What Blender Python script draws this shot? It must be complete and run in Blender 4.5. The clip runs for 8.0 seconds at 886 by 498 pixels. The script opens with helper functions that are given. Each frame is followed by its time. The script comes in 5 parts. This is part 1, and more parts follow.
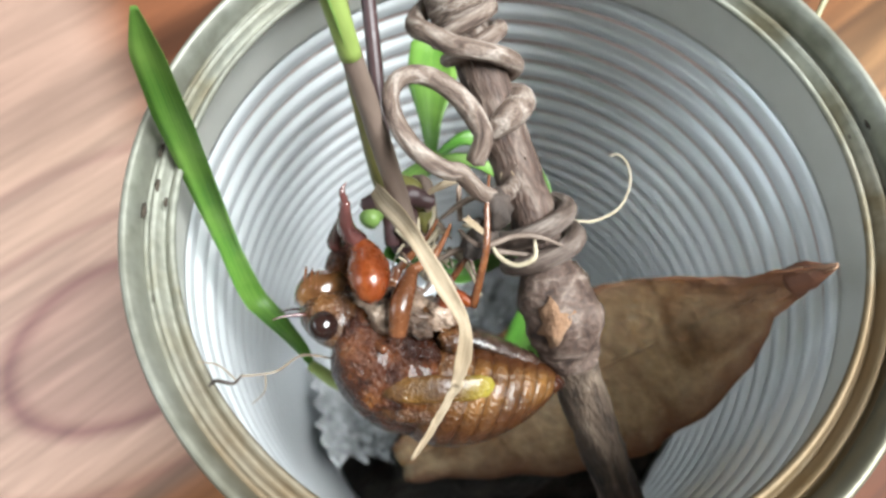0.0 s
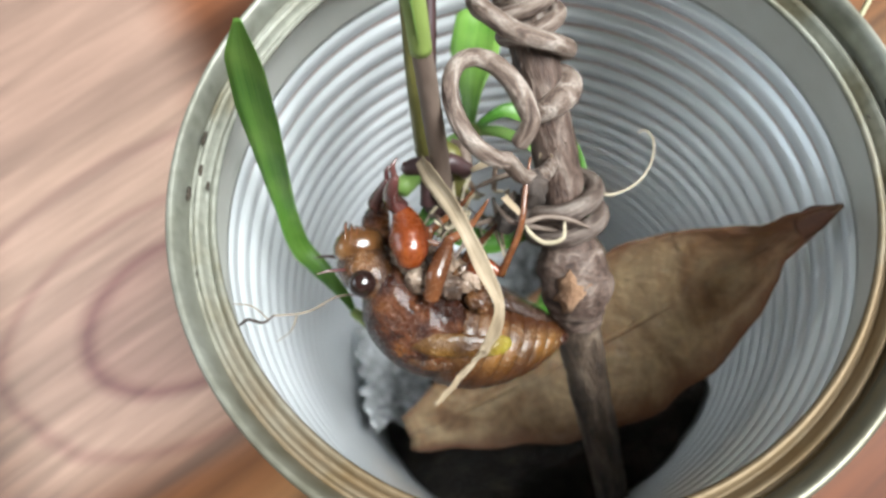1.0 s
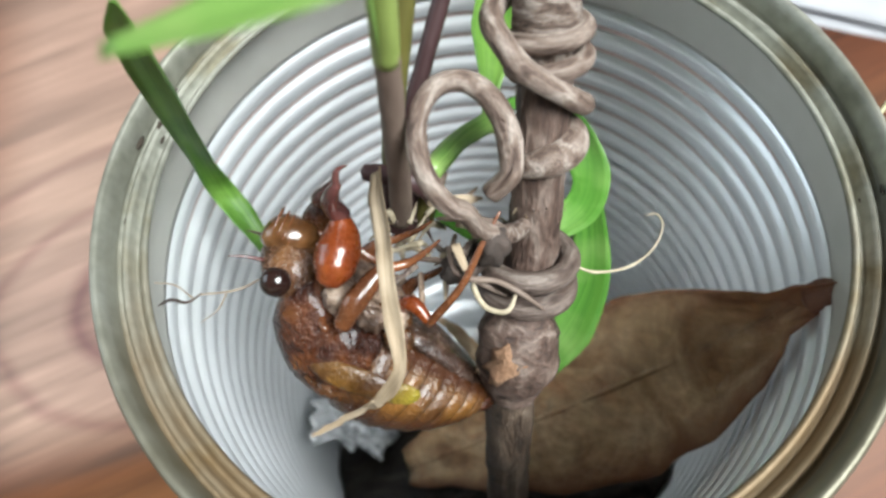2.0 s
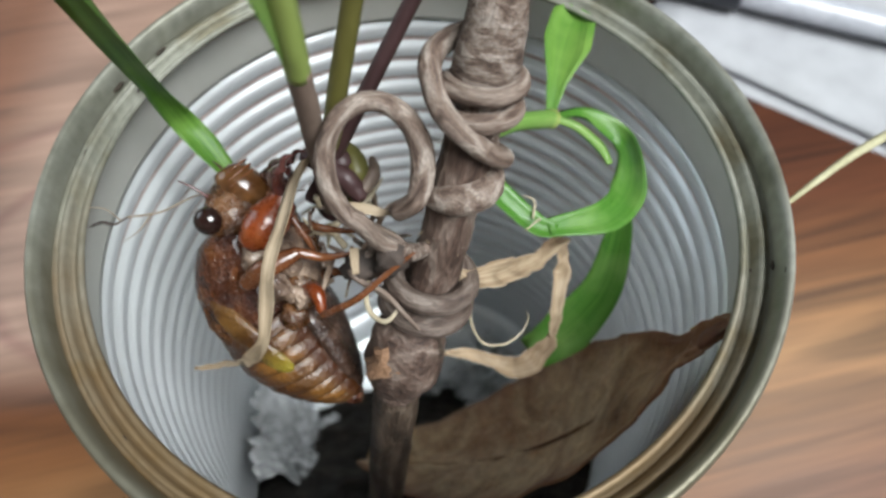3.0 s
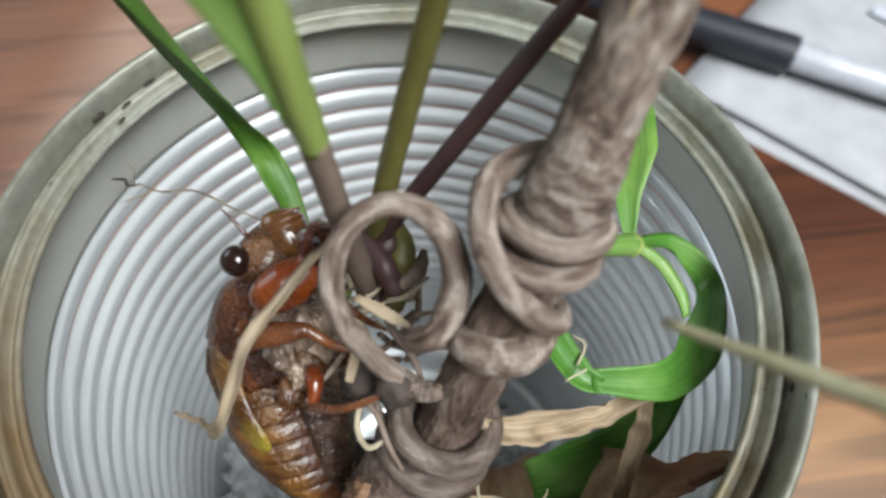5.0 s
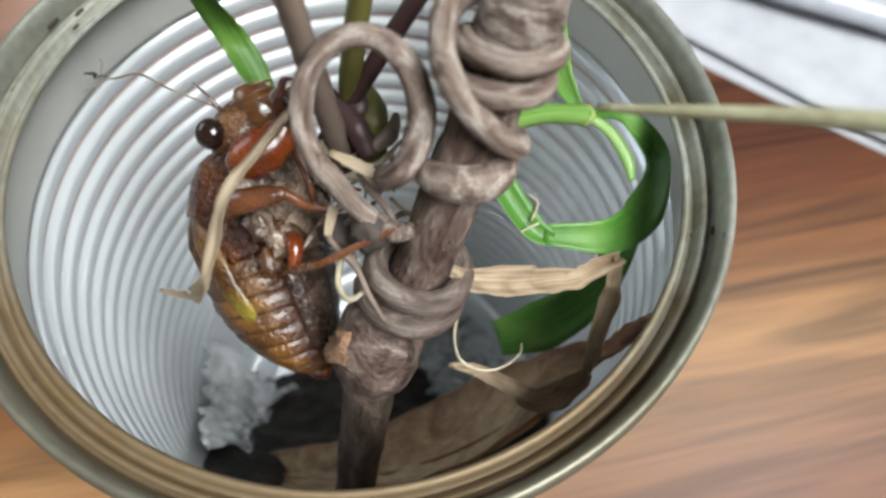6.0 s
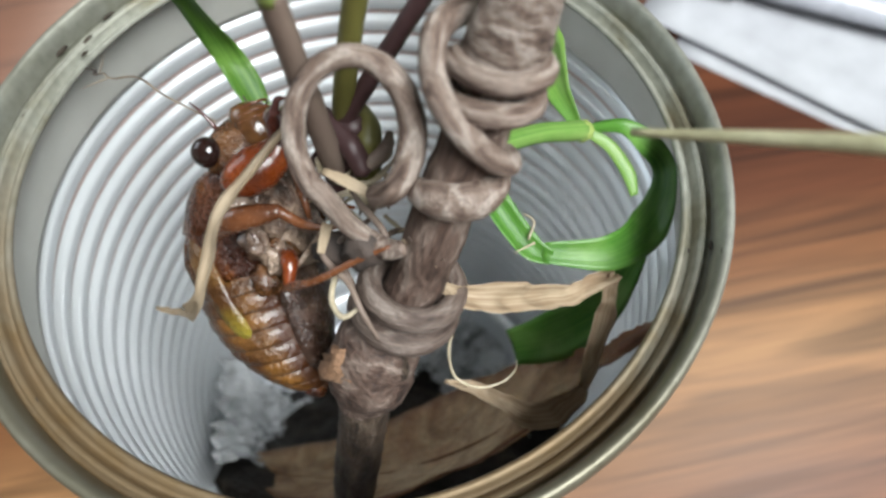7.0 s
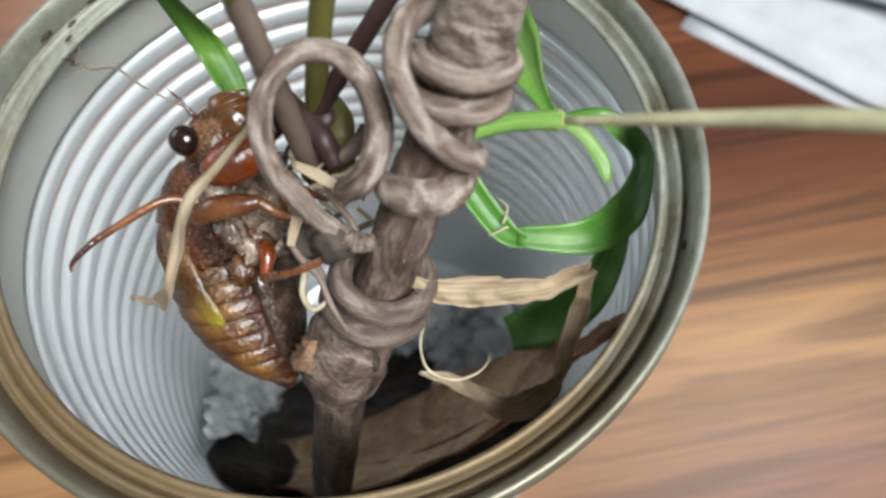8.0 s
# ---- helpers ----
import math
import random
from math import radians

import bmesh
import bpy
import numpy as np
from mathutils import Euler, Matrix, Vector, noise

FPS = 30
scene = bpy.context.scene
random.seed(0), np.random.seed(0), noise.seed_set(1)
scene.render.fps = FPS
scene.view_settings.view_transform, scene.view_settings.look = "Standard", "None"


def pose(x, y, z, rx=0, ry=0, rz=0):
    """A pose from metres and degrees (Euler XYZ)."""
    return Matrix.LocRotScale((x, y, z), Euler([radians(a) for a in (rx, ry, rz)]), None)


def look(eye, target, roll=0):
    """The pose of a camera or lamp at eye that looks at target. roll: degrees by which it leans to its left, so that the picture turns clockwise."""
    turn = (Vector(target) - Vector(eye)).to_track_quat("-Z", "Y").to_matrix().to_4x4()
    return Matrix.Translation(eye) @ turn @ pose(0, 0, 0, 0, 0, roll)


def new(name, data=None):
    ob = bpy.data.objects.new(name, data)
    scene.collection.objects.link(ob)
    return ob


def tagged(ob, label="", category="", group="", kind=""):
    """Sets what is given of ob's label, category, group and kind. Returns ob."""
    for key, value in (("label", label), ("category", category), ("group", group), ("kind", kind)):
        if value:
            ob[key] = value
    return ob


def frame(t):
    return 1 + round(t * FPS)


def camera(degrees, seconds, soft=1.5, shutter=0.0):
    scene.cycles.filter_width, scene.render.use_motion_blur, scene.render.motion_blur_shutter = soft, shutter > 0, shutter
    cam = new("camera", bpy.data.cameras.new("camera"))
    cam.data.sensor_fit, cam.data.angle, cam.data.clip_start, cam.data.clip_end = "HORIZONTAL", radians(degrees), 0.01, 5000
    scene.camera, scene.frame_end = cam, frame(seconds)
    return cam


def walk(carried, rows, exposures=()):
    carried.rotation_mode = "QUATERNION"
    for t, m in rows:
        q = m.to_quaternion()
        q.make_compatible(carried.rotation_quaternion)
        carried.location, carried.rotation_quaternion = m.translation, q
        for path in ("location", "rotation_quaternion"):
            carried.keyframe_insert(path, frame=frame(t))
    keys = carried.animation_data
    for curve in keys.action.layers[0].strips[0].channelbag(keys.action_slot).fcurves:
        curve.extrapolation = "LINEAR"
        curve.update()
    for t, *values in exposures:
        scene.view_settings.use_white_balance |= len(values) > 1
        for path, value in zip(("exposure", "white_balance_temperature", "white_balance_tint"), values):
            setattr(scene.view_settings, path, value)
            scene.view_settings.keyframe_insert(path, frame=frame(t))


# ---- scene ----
K = 0.001
C0 = Vector((0, -0.010, 0.110))          # pivot of the hand-held stick

# ---- camera ----
cam = camera(68.57, 8.0, soft=2.7, shutter=0.25)
cam.data.dof.use_dof = True                # close-up lens: what is far from the insect softens
cam.data.dof.focus_distance, cam.data.dof.aperture_fstop = 0.060, 28.0


def eye(x, y, z, yaw, pitch, roll):
    return pose(x * K, y * K, z * K, 90 + pitch, 0, yaw) @ pose(0, 0, 0, 0, 0, roll)


CAMERA_ROWS = [
    (0.0, -21.12, -23.01, 163.94, -28.69, -67.44, 0.85),
    (0.5, -19.7, -23.22, 165.35, -23.05, -69.09, -5.99),
    (1.0, -17.3, -25.99, 167.97, -13.25, -69.26, -13.35),
    (1.5, -11.44, -30.76, 164.2, -8.75, -66.57, -13.32),
    (2.0, -8.5, -31.79, 161.96, -5.98, -64.25, -8.28),
    (3.3, 2.32, -40.06, 164.02, -1.3, -59.82, 2.86),
    (3.5, 1.67, -40.15, 163.77, 0.05, -58.87, 3.72),
    (4.0, -0.41, -39.33, 160.8, 1.35, -56.6, 4.47),
    (4.2, 0.95, -36.93, 161.55, 2.46, -58.22, 2.58),
    (5.3, 7.15, -31.23, 158.48, 3.22, -58.45, 0.48),
    (5.5, 7.53, -34.82, 157.44, 3.23, -57.14, -1.21),
    (6.0, 6.59, -40.35, 161.21, -4.87, -62.65, 4.93),
    (6.5, 9.3, -41.4, 161.1, -2.91, -61.58, 3.89),
    (7.0, 9.34, -39.78, 161.87, -0.16, -61.9, 0.18),
    (7.5, 13.28, -39.45, 160.87, 3.96, -62.92, -3.22),
    (8.0, 13.0, -37.84, 163.35, 2.25, -64.54, -0.96),
]
walk(cam, [(r[0], eye(*r[1:])) for r in CAMERA_ROWS],
     exposures=[(0.0, 0.42, 6280, 5), (1.0, 0.26, 6280, 5), (2.0, 0.16, 6280, 5), (3.3, -0.43, 6330, 6), (4.2, -0.46, 6330, 6), (5.3, -0.22, 6330, 6), (6.0, -0.14, 6330, 6), (6.5, -0.22, 6330, 6), (7.0, -0.14, 6330, 6), (8.0, -0.14, 6330, 6)])

# ---- light ----
world = bpy.data.worlds.new("world")
scene.world = world
world.use_nodes = True
wn = world.node_tree
sky = wn.nodes.new("ShaderNodeTexSky")
sky.sky_type, sky.sun_disc = "NISHITA", False
sky.sun_elevation, sky.sun_rotation = radians(40), radians(120)
wn.links.new(sky.outputs[0], wn.nodes["Background"].inputs[0])
wn.nodes["Background"].inputs[1].default_value = 0.05


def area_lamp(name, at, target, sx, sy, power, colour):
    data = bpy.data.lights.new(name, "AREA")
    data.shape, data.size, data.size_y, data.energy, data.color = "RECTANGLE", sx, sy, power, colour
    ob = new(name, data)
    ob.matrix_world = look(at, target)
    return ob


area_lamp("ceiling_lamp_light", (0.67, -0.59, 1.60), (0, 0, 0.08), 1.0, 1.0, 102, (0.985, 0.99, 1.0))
# added fill lamp at an unseen wall opening, brightens the tin's right inner wall
area_lamp("window_light", (-1.92, 0.75, 1.15), (0, 0, 0.1), 1.3, 1.2, 15, (0.86, 0.93, 1.0))


# ---- materials ----
def socket(node, key, value):
    node.inputs[key].default_value = value


def material(name, colours, scale=200.0, detail=5.0, rough=0.5, metal=0.0, bump=0.2, bump_dist=0.0003, stretch=(1, 1, 1),
             coords="Object", fine=None, fine_amount=0.25, rough_var=0.12, coat=0.0, spec=0.5, distort=0.4, subsurface=0.0, alpha=1.0, per_object=0.0):
    """Noise at two scales over a ramp of real base colours, with relief and uneven gloss."""
    m = bpy.data.materials.new(name)
    m.use_nodes = True
    t = m.node_tree
    b = t.nodes["Principled BSDF"]
    tc = t.nodes.new("ShaderNodeTexCoord")
    mp = t.nodes.new("ShaderNodeMapping")
    mp.inputs["Scale"].default_value = stretch
    t.links.new(tc.outputs[coords], mp.inputs[0])
    n1 = t.nodes.new("ShaderNodeTexNoise")
    socket(n1, "Scale", scale), socket(n1, "Detail", detail), socket(n1, "Distortion", distort)
    n2 = t.nodes.new("ShaderNodeTexNoise")
    socket(n2, "Scale", fine or scale * 7), socket(n2, "Detail", 3.0)
    for n in (n1, n2):
        t.links.new(mp.outputs[0], n.inputs["Vector"])
    ramp = t.nodes.new("ShaderNodeValToRGB")
    els = ramp.color_ramp.elements
    while len(els) < len(colours):
        els.new(0.5)
    for i, (p, c) in enumerate(colours):
        els[i].position, els[i].color = p, (*c, 1)
    t.links.new(n1.outputs[0], ramp.inputs[0])
    mix = t.nodes.new("ShaderNodeMix")
    mix.data_type, mix.blend_type = "RGBA", "OVERLAY"
    mix.inputs[0].default_value = fine_amount
    t.links.new(ramp.outputs[0], mix.inputs[6])
    t.links.new(n2.outputs[0], mix.inputs[7])
    out = mix.outputs[2]
    if per_object:
        info = t.nodes.new("ShaderNodeObjectInfo")
        hsv = t.nodes.new("ShaderNodeHueSaturation")
        mr = t.nodes.new("ShaderNodeMapRange")
        mr.inputs[3].default_value, mr.inputs[4].default_value = 1 - per_object, 1 + per_object
        t.links.new(info.outputs["Random"], mr.inputs[0])
        t.links.new(mr.outputs[0], hsv.inputs["Value"])
        t.links.new(out, hsv.inputs["Color"])
        out = hsv.outputs[0]
    t.links.new(out, b.inputs["Base Color"])
    rr = t.nodes.new("ShaderNodeMapRange")
    rr.inputs[3].default_value, rr.inputs[4].default_value = max(0.02, rough - rough_var), min(1.0, rough + rough_var)
    t.links.new(n2.outputs[0], rr.inputs[0])
    t.links.new(rr.outputs[0], b.inputs["Roughness"])
    socket(b, "Metallic", metal), socket(b, "Coat Weight", coat), socket(b, "Specular IOR Level", spec)
    if subsurface:
        socket(b, "Subsurface Weight", subsurface), socket(b, "Subsurface Scale", 0.001)
    if bump:
        bn = t.nodes.new("ShaderNodeBump")
        socket(bn, "Strength", bump), socket(bn, "Distance", bump_dist)
        add = t.nodes.new("ShaderNodeMath")
        add.operation = "ADD"
        t.links.new(n1.outputs[0], add.inputs[0])
        t.links.new(n2.outputs[0], add.inputs[1])
        t.links.new(add.outputs[0], bn.inputs["Height"])
        t.links.new(bn.outputs[0], b.inputs["Normal"])
    return m


def blade_material(name, light, dark, edge, rough=0.38, veins=26.0, thin=0.25):
    """Leaf blade: parallel veins across the width, patches along it, some light through it."""
    m = bpy.data.materials.new(name)
    m.use_nodes = True
    t = m.node_tree
    b = t.nodes["Principled BSDF"]
    uv = t.nodes.new("ShaderNodeUVMap")
    mp = t.nodes.new("ShaderNodeMapping")
    mp.inputs["Scale"].default_value = (veins, 1.2, 1)
    t.links.new(uv.outputs[0], mp.inputs[0])
    n = t.nodes.new("ShaderNodeTexNoise")
    socket(n, "Scale", 1.0), socket(n, "Detail", 3.0)
    t.links.new(mp.outputs[0], n.inputs["Vector"])
    tc = t.nodes.new("ShaderNodeTexCoord")
    n2 = t.nodes.new("ShaderNodeTexNoise")
    socket(n2, "Scale", 160.0), socket(n2, "Detail", 4.0)
    t.links.new(tc.outputs["Object"], n2.inputs["Vector"])
    ramp = t.nodes.new("ShaderNodeValToRGB")
    ramp.color_ramp.elements[0].position, ramp.color_ramp.elements[0].color = 0.3, (*dark, 1)
    ramp.color_ramp.elements[1].position, ramp.color_ramp.elements[1].color = 0.7, (*light, 1)
    t.links.new(n.outputs[0], ramp.inputs[0])
    r2 = t.nodes.new("ShaderNodeValToRGB")
    r2.color_ramp.elements[0].position, r2.color_ramp.elements[1].position = 0.45, 0.72
    t.links.new(n2.outputs[0], r2.inputs[0])
    mix = t.nodes.new("ShaderNodeMix")
    mix.data_type = "RGBA"
    mix.inputs[7].default_value = (*edge, 1)
    sc = t.nodes.new("ShaderNodeMath")
    sc.operation = "MULTIPLY"
    sc.inputs[1].default_value = 0.6
    t.links.new(r2.outputs[0], sc.inputs[0])
    t.links.new(sc.outputs[0], mix.inputs[0])
    t.links.new(ramp.outputs[0], mix.inputs[6])
    t.links.new(mix.outputs[2], b.inputs["Base Color"])
    socket(b, "Roughness", rough)
    bn = t.nodes.new("ShaderNodeBump")
    socket(bn, "Strength", 0.35), socket(bn, "Distance", 0.0002)
    t.links.new(n.outputs[0], bn.inputs["Height"])
    t.links.new(bn.outputs[0], b.inputs["Normal"])
    if thin:
        tr = t.nodes.new("ShaderNodeBsdfTranslucent")
        t.links.new(mix.outputs[2], tr.inputs[0])
        ms = t.nodes.new("ShaderNodeMixShader")
        ms.inputs[0].default_value = thin
        t.links.new(b.outputs[0], ms.inputs[1])
        t.links.new(tr.outputs[0], ms.inputs[2])
        t.links.new(ms.outputs[0], t.nodes["Material Output"].inputs[0])
    return m


def banded_material(name, colours, rough=0.32, coat=0.28, start=0.62, dorsal=None):
    """Shell of an abdomen ring: colour runs along the ring, dark hind margin, dirt specks."""
    m = material(name, [(0.35, colours[0]), (0.65, colours[1])], scale=300, rough=rough, bump=0.8, bump_dist=0.0004, coat=coat, fine_amount=0.5)
    t = m.node_tree
    b = t.nodes["Principled BSDF"]
    old = b.inputs["Base Color"].links[0].from_socket
    uv = t.nodes.new("ShaderNodeUVMap")
    sep = t.nodes.new("ShaderNodeSeparateXYZ")
    t.links.new(uv.outputs[0], sep.inputs[0])
    ramp = t.nodes.new("ShaderNodeValToRGB")
    ramp.color_ramp.elements[0].position, ramp.color_ramp.elements[0].color = start, (0, 0, 0, 1)
    ramp.color_ramp.elements[1].position, ramp.color_ramp.elements[1].color = 0.88, (1, 1, 1, 1)
    t.links.new(sep.outputs[1], ramp.inputs[0])
    mix = t.nodes.new("ShaderNodeMix")
    mix.data_type = "RGBA"
    mix.inputs[7].default_value = (*colours[2], 1)
    t.links.new(ramp.outputs[0], mix.inputs[0])
    t.links.new(old, mix.inputs[6])
    out = mix.outputs[2]
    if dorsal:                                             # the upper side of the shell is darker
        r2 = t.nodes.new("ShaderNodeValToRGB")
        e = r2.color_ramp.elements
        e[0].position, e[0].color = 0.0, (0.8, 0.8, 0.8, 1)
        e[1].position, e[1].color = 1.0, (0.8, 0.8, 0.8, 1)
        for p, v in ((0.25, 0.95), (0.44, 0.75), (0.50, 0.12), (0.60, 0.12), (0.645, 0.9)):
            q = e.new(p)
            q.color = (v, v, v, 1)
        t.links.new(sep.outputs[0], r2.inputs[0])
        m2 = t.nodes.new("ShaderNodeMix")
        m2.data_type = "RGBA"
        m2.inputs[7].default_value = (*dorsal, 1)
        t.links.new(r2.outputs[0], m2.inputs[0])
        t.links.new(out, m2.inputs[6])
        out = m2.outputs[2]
    t.links.new(out, b.inputs["Base Color"])
    return m


def dry_leaf_material():
    """Dead leaf: beige and brown blotches, rust-red margins, dark freckles."""
    m = material("dry_brown_leaf", [(0.28, (0.080, 0.038, 0.020)), (0.40, (0.22, 0.130, 0.068)), (0.52, (0.42, 0.30, 0.18)), (0.66, (0.27, 0.150, 0.078)), (0.82, (0.46, 0.35, 0.22))], scale=60, detail=9, rough=0.75, bump=0.8, bump_dist=0.0008, fine=650, fine_amount=0.5, distort=1.2)
    t = m.node_tree
    b = t.nodes["Principled BSDF"]
    old = b.inputs["Base Color"].links[0].from_socket
    uv = t.nodes.new("ShaderNodeUVMap")
    sep = t.nodes.new("ShaderNodeSeparateXYZ")
    t.links.new(uv.outputs[0], sep.inputs[0])
    ramp = t.nodes.new("ShaderNodeValToRGB")
    e = ramp.color_ramp.elements
    e[0].position, e[0].color = 0.0, (0.85, 0.85, 0.85, 1)
    e[1].position, e[1].color = 1.0, (1, 1, 1, 1)
    for p, v in ((0.07, 0.35), (0.2, 0.0), (0.80, 0.0), (0.90, 0.6)):
        q = e.new(p)
        q.color = (v, v, v, 1)
    n = t.nodes.new("ShaderNodeTexNoise")
    socket(n, "Scale", 260.0), socket(n, "Detail", 4.0)
    tc = t.nodes.new("ShaderNodeTexCoord")
    t.links.new(tc.outputs["Object"], n.inputs["Vector"])
    wob = t.nodes.new("ShaderNodeMath")
    wob.operation = "MULTIPLY_ADD"
    wob.inputs[1].default_value, wob.inputs[2].default_value = 0.16, -0.08
    t.links.new(n.outputs[0], wob.inputs[0])
    add = t.nodes.new("ShaderNodeMath")
    t.links.new(wob.outputs[0], add.inputs[0])
    t.links.new(sep.outputs[0], add.inputs[1])
    t.links.new(add.outputs[0], ramp.inputs[0])
    mix = t.nodes.new("ShaderNodeMix")
    mix.data_type = "RGBA"
    mix.inputs[7].default_value = (0.13, 0.055, 0.028, 1)
    t.links.new(ramp.outputs[0], mix.inputs[0])
    t.links.new(old, mix.inputs[6])
    tipr = t.nodes.new("ShaderNodeMapRange")
    tipr.interpolation_type = "SMOOTHSTEP"
    tipr.inputs[1].default_value, tipr.inputs[2].default_value, tipr.inputs[4].default_value = 0.55, 0.92, 0.75
    t.links.new(sep.outputs[1], tipr.inputs[0])
    mt = t.nodes.new("ShaderNodeMix")
    mt.data_type = "RGBA"
    mt.inputs[7].default_value = (0.17, 0.060, 0.030, 1)
    t.links.new(tipr.outputs[0], mt.inputs[0])
    t.links.new(mix.outputs[2], mt.inputs[6])
    t.links.new(mt.outputs[2], b.inputs["Base Color"])
    socket(b, "Subsurface Weight", 0.7), socket(b, "Subsurface Scale", 0.0018), socket(b, "Subsurface Radius", (1.0, 0.75, 0.55))
    return m


def wood_material():
    """Varnished table top: heartwood and tan boards with long dark streaks, paler at left with one arched figure."""
    m = bpy.data.materials.new("varnished_wood")
    m.use_nodes = True
    t = m.node_tree
    b = t.nodes["Principled BSDF"]
    tc = t.nodes.new("ShaderNodeTexCoord")
    sep = t.nodes.new("ShaderNodeSeparateXYZ")
    t.links.new(tc.outputs["Object"], sep.inputs[0])
    x, y = sep.outputs[0], sep.outputs[1]

    def grain(scale, detail, rough, distort):
        mp = t.nodes.new("ShaderNodeMapping")
        mp.inputs["Scale"].default_value = (scale[0], scale[1], 1.0)
        t.links.new(askew, mp.inputs[0])
        n = t.nodes.new("ShaderNodeTexNoise")
        socket(n, "Scale", 1.0), socket(n, "Detail", detail), socket(n, "Roughness", rough), socket(n, "Distortion", distort)
        t.links.new(mp.outputs[0], n.inputs["Vector"])
        return n.outputs[0]

    def calc(op, a, c, d=None):
        n = t.nodes.new("ShaderNodeMath")
        n.operation = op
        for k, v in enumerate((a, c, d)):
            if v is None:
                continue
            if isinstance(v, (int, float)):
                n.inputs[k].default_value = v
            else:
                t.links.new(v, n.inputs[k])
        return n.outputs[0]

    def ramp(value, stops):
        n = t.nodes.new("ShaderNodeValToRGB")
        e = n.color_ramp.elements
        while len(e) < len(stops):
            e.new(0.5)
        for k, (p, c) in enumerate(stops):
            e[k].position, e[k].color = p, (*(c if isinstance(c, tuple) else (c, c, c)), 1)
        t.links.new(value, n.inputs[0])
        return n.outputs[0]

    def blend(kind, factor, a, c):
        n = t.nodes.new("ShaderNodeMix")
        n.data_type, n.blend_type = "RGBA", kind
        if isinstance(factor, (int, float)):
            n.inputs[0].default_value = factor
        else:
            t.links.new(factor, n.inputs[0])
        for k, v in ((6, a), (7, c)):
            if isinstance(v, tuple):
                n.inputs[k].default_value = (*v, 1)
            else:
                t.links.new(v, n.inputs[k])
        return n.outputs[2]

    lean = calc("MULTIPLY_ADD", x, -0.20, y)                   # the grain runs a little askew
    join = t.nodes.new("ShaderNodeCombineXYZ")
    t.links.new(x, join.inputs[0])
    t.links.new(lean, join.inputs[1])
    askew = join.outputs[0]
    sway = grain((5.0, 9.0), 2.0, 0.5, 0.6)
    yy = calc("MULTIPLY_ADD", sway, 0.030, lean)
    zone = calc("MULTIPLY_ADD", yy, 3.2, 0.43)
    board = ramp(zone, [(0.10, (0.090, 0.024, 0.010)), (0.27, (0.120, 0.040, 0.016)), (0.36, (0.150, 0.068, 0.036)), (0.46, (0.255, 0.135, 0.058)), (0.53, (0.150, 0.062, 0.022)),
                        (0.61, (0.085, 0.027, 0.010)), (0.70, (0.052, 0.015, 0.006)), (0.80, (0.120, 0.038, 0.015)), (0.95, (0.190, 0.070, 0.031))])
    fig = grain((3.0, 40.0), 3.0, 0.6, 1.1)
    streak = ramp(fig, [(0.30, 0.08), (0.40, 0.40), (0.47, 1.0), (0.54, 1.0), (0.60, 0.35), (0.66, 0.95), (0.76, 0.5)])
    weight = ramp(zone, [(0.25, 0.55), (0.42, 0.50), (0.50, 0.88), (0.56, 1.0), (0.85, 0.95), (1.0, 0.7)])
    dark = blend("MULTIPLY", weight, board, streak)
    # paler left part with an arched figure
    wob = grain((16.0, 24.0), 2.0, 0.5, 0.3)
    ex = calc("MULTIPLY", calc("ADD", x, 0.072), 33.0)
    ey = calc("MULTIPLY", calc("ADD", y, -0.053), 47.0)
    dist = calc("SQRT", calc("ADD", calc("MULTIPLY", ex, ex), calc("MULTIPLY", ey, ey)), 0)
    dist = calc("MULTIPLY_ADD", wob, 0.55, dist)
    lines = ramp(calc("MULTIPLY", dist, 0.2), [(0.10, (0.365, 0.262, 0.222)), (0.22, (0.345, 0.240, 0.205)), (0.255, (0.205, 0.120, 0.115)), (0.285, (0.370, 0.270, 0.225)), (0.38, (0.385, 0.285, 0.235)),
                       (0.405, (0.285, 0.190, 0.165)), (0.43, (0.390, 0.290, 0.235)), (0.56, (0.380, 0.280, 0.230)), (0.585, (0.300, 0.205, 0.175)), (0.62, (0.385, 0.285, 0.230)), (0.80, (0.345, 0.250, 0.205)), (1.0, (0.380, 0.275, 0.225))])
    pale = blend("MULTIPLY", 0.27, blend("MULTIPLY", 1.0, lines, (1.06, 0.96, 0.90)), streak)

    def step(value, a, c):
        n = t.nodes.new("ShaderNodeMapRange")
        n.interpolation_type = "SMOOTHSTEP"
        n.inputs[1].default_value, n.inputs[2].default_value = a, c
        t.links.new(value, n.inputs[0])
        return n.outputs[0]

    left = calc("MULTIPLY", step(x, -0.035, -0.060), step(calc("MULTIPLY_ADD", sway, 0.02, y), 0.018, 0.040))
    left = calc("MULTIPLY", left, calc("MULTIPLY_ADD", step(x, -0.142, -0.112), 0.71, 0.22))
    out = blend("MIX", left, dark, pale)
    fine = grain((30.0, 700.0), 4.0, 0.5, 0.0)
    out = blend("OVERLAY", 0.5, out, fine)
    t.links.new(out, b.inputs["Base Color"])
    t.links.new(calc("MULTIPLY_ADD", fine, 0.16, 0.46), b.inputs["Roughness"])
    socket(b, "Specular IOR Level", 0.3)
    return m


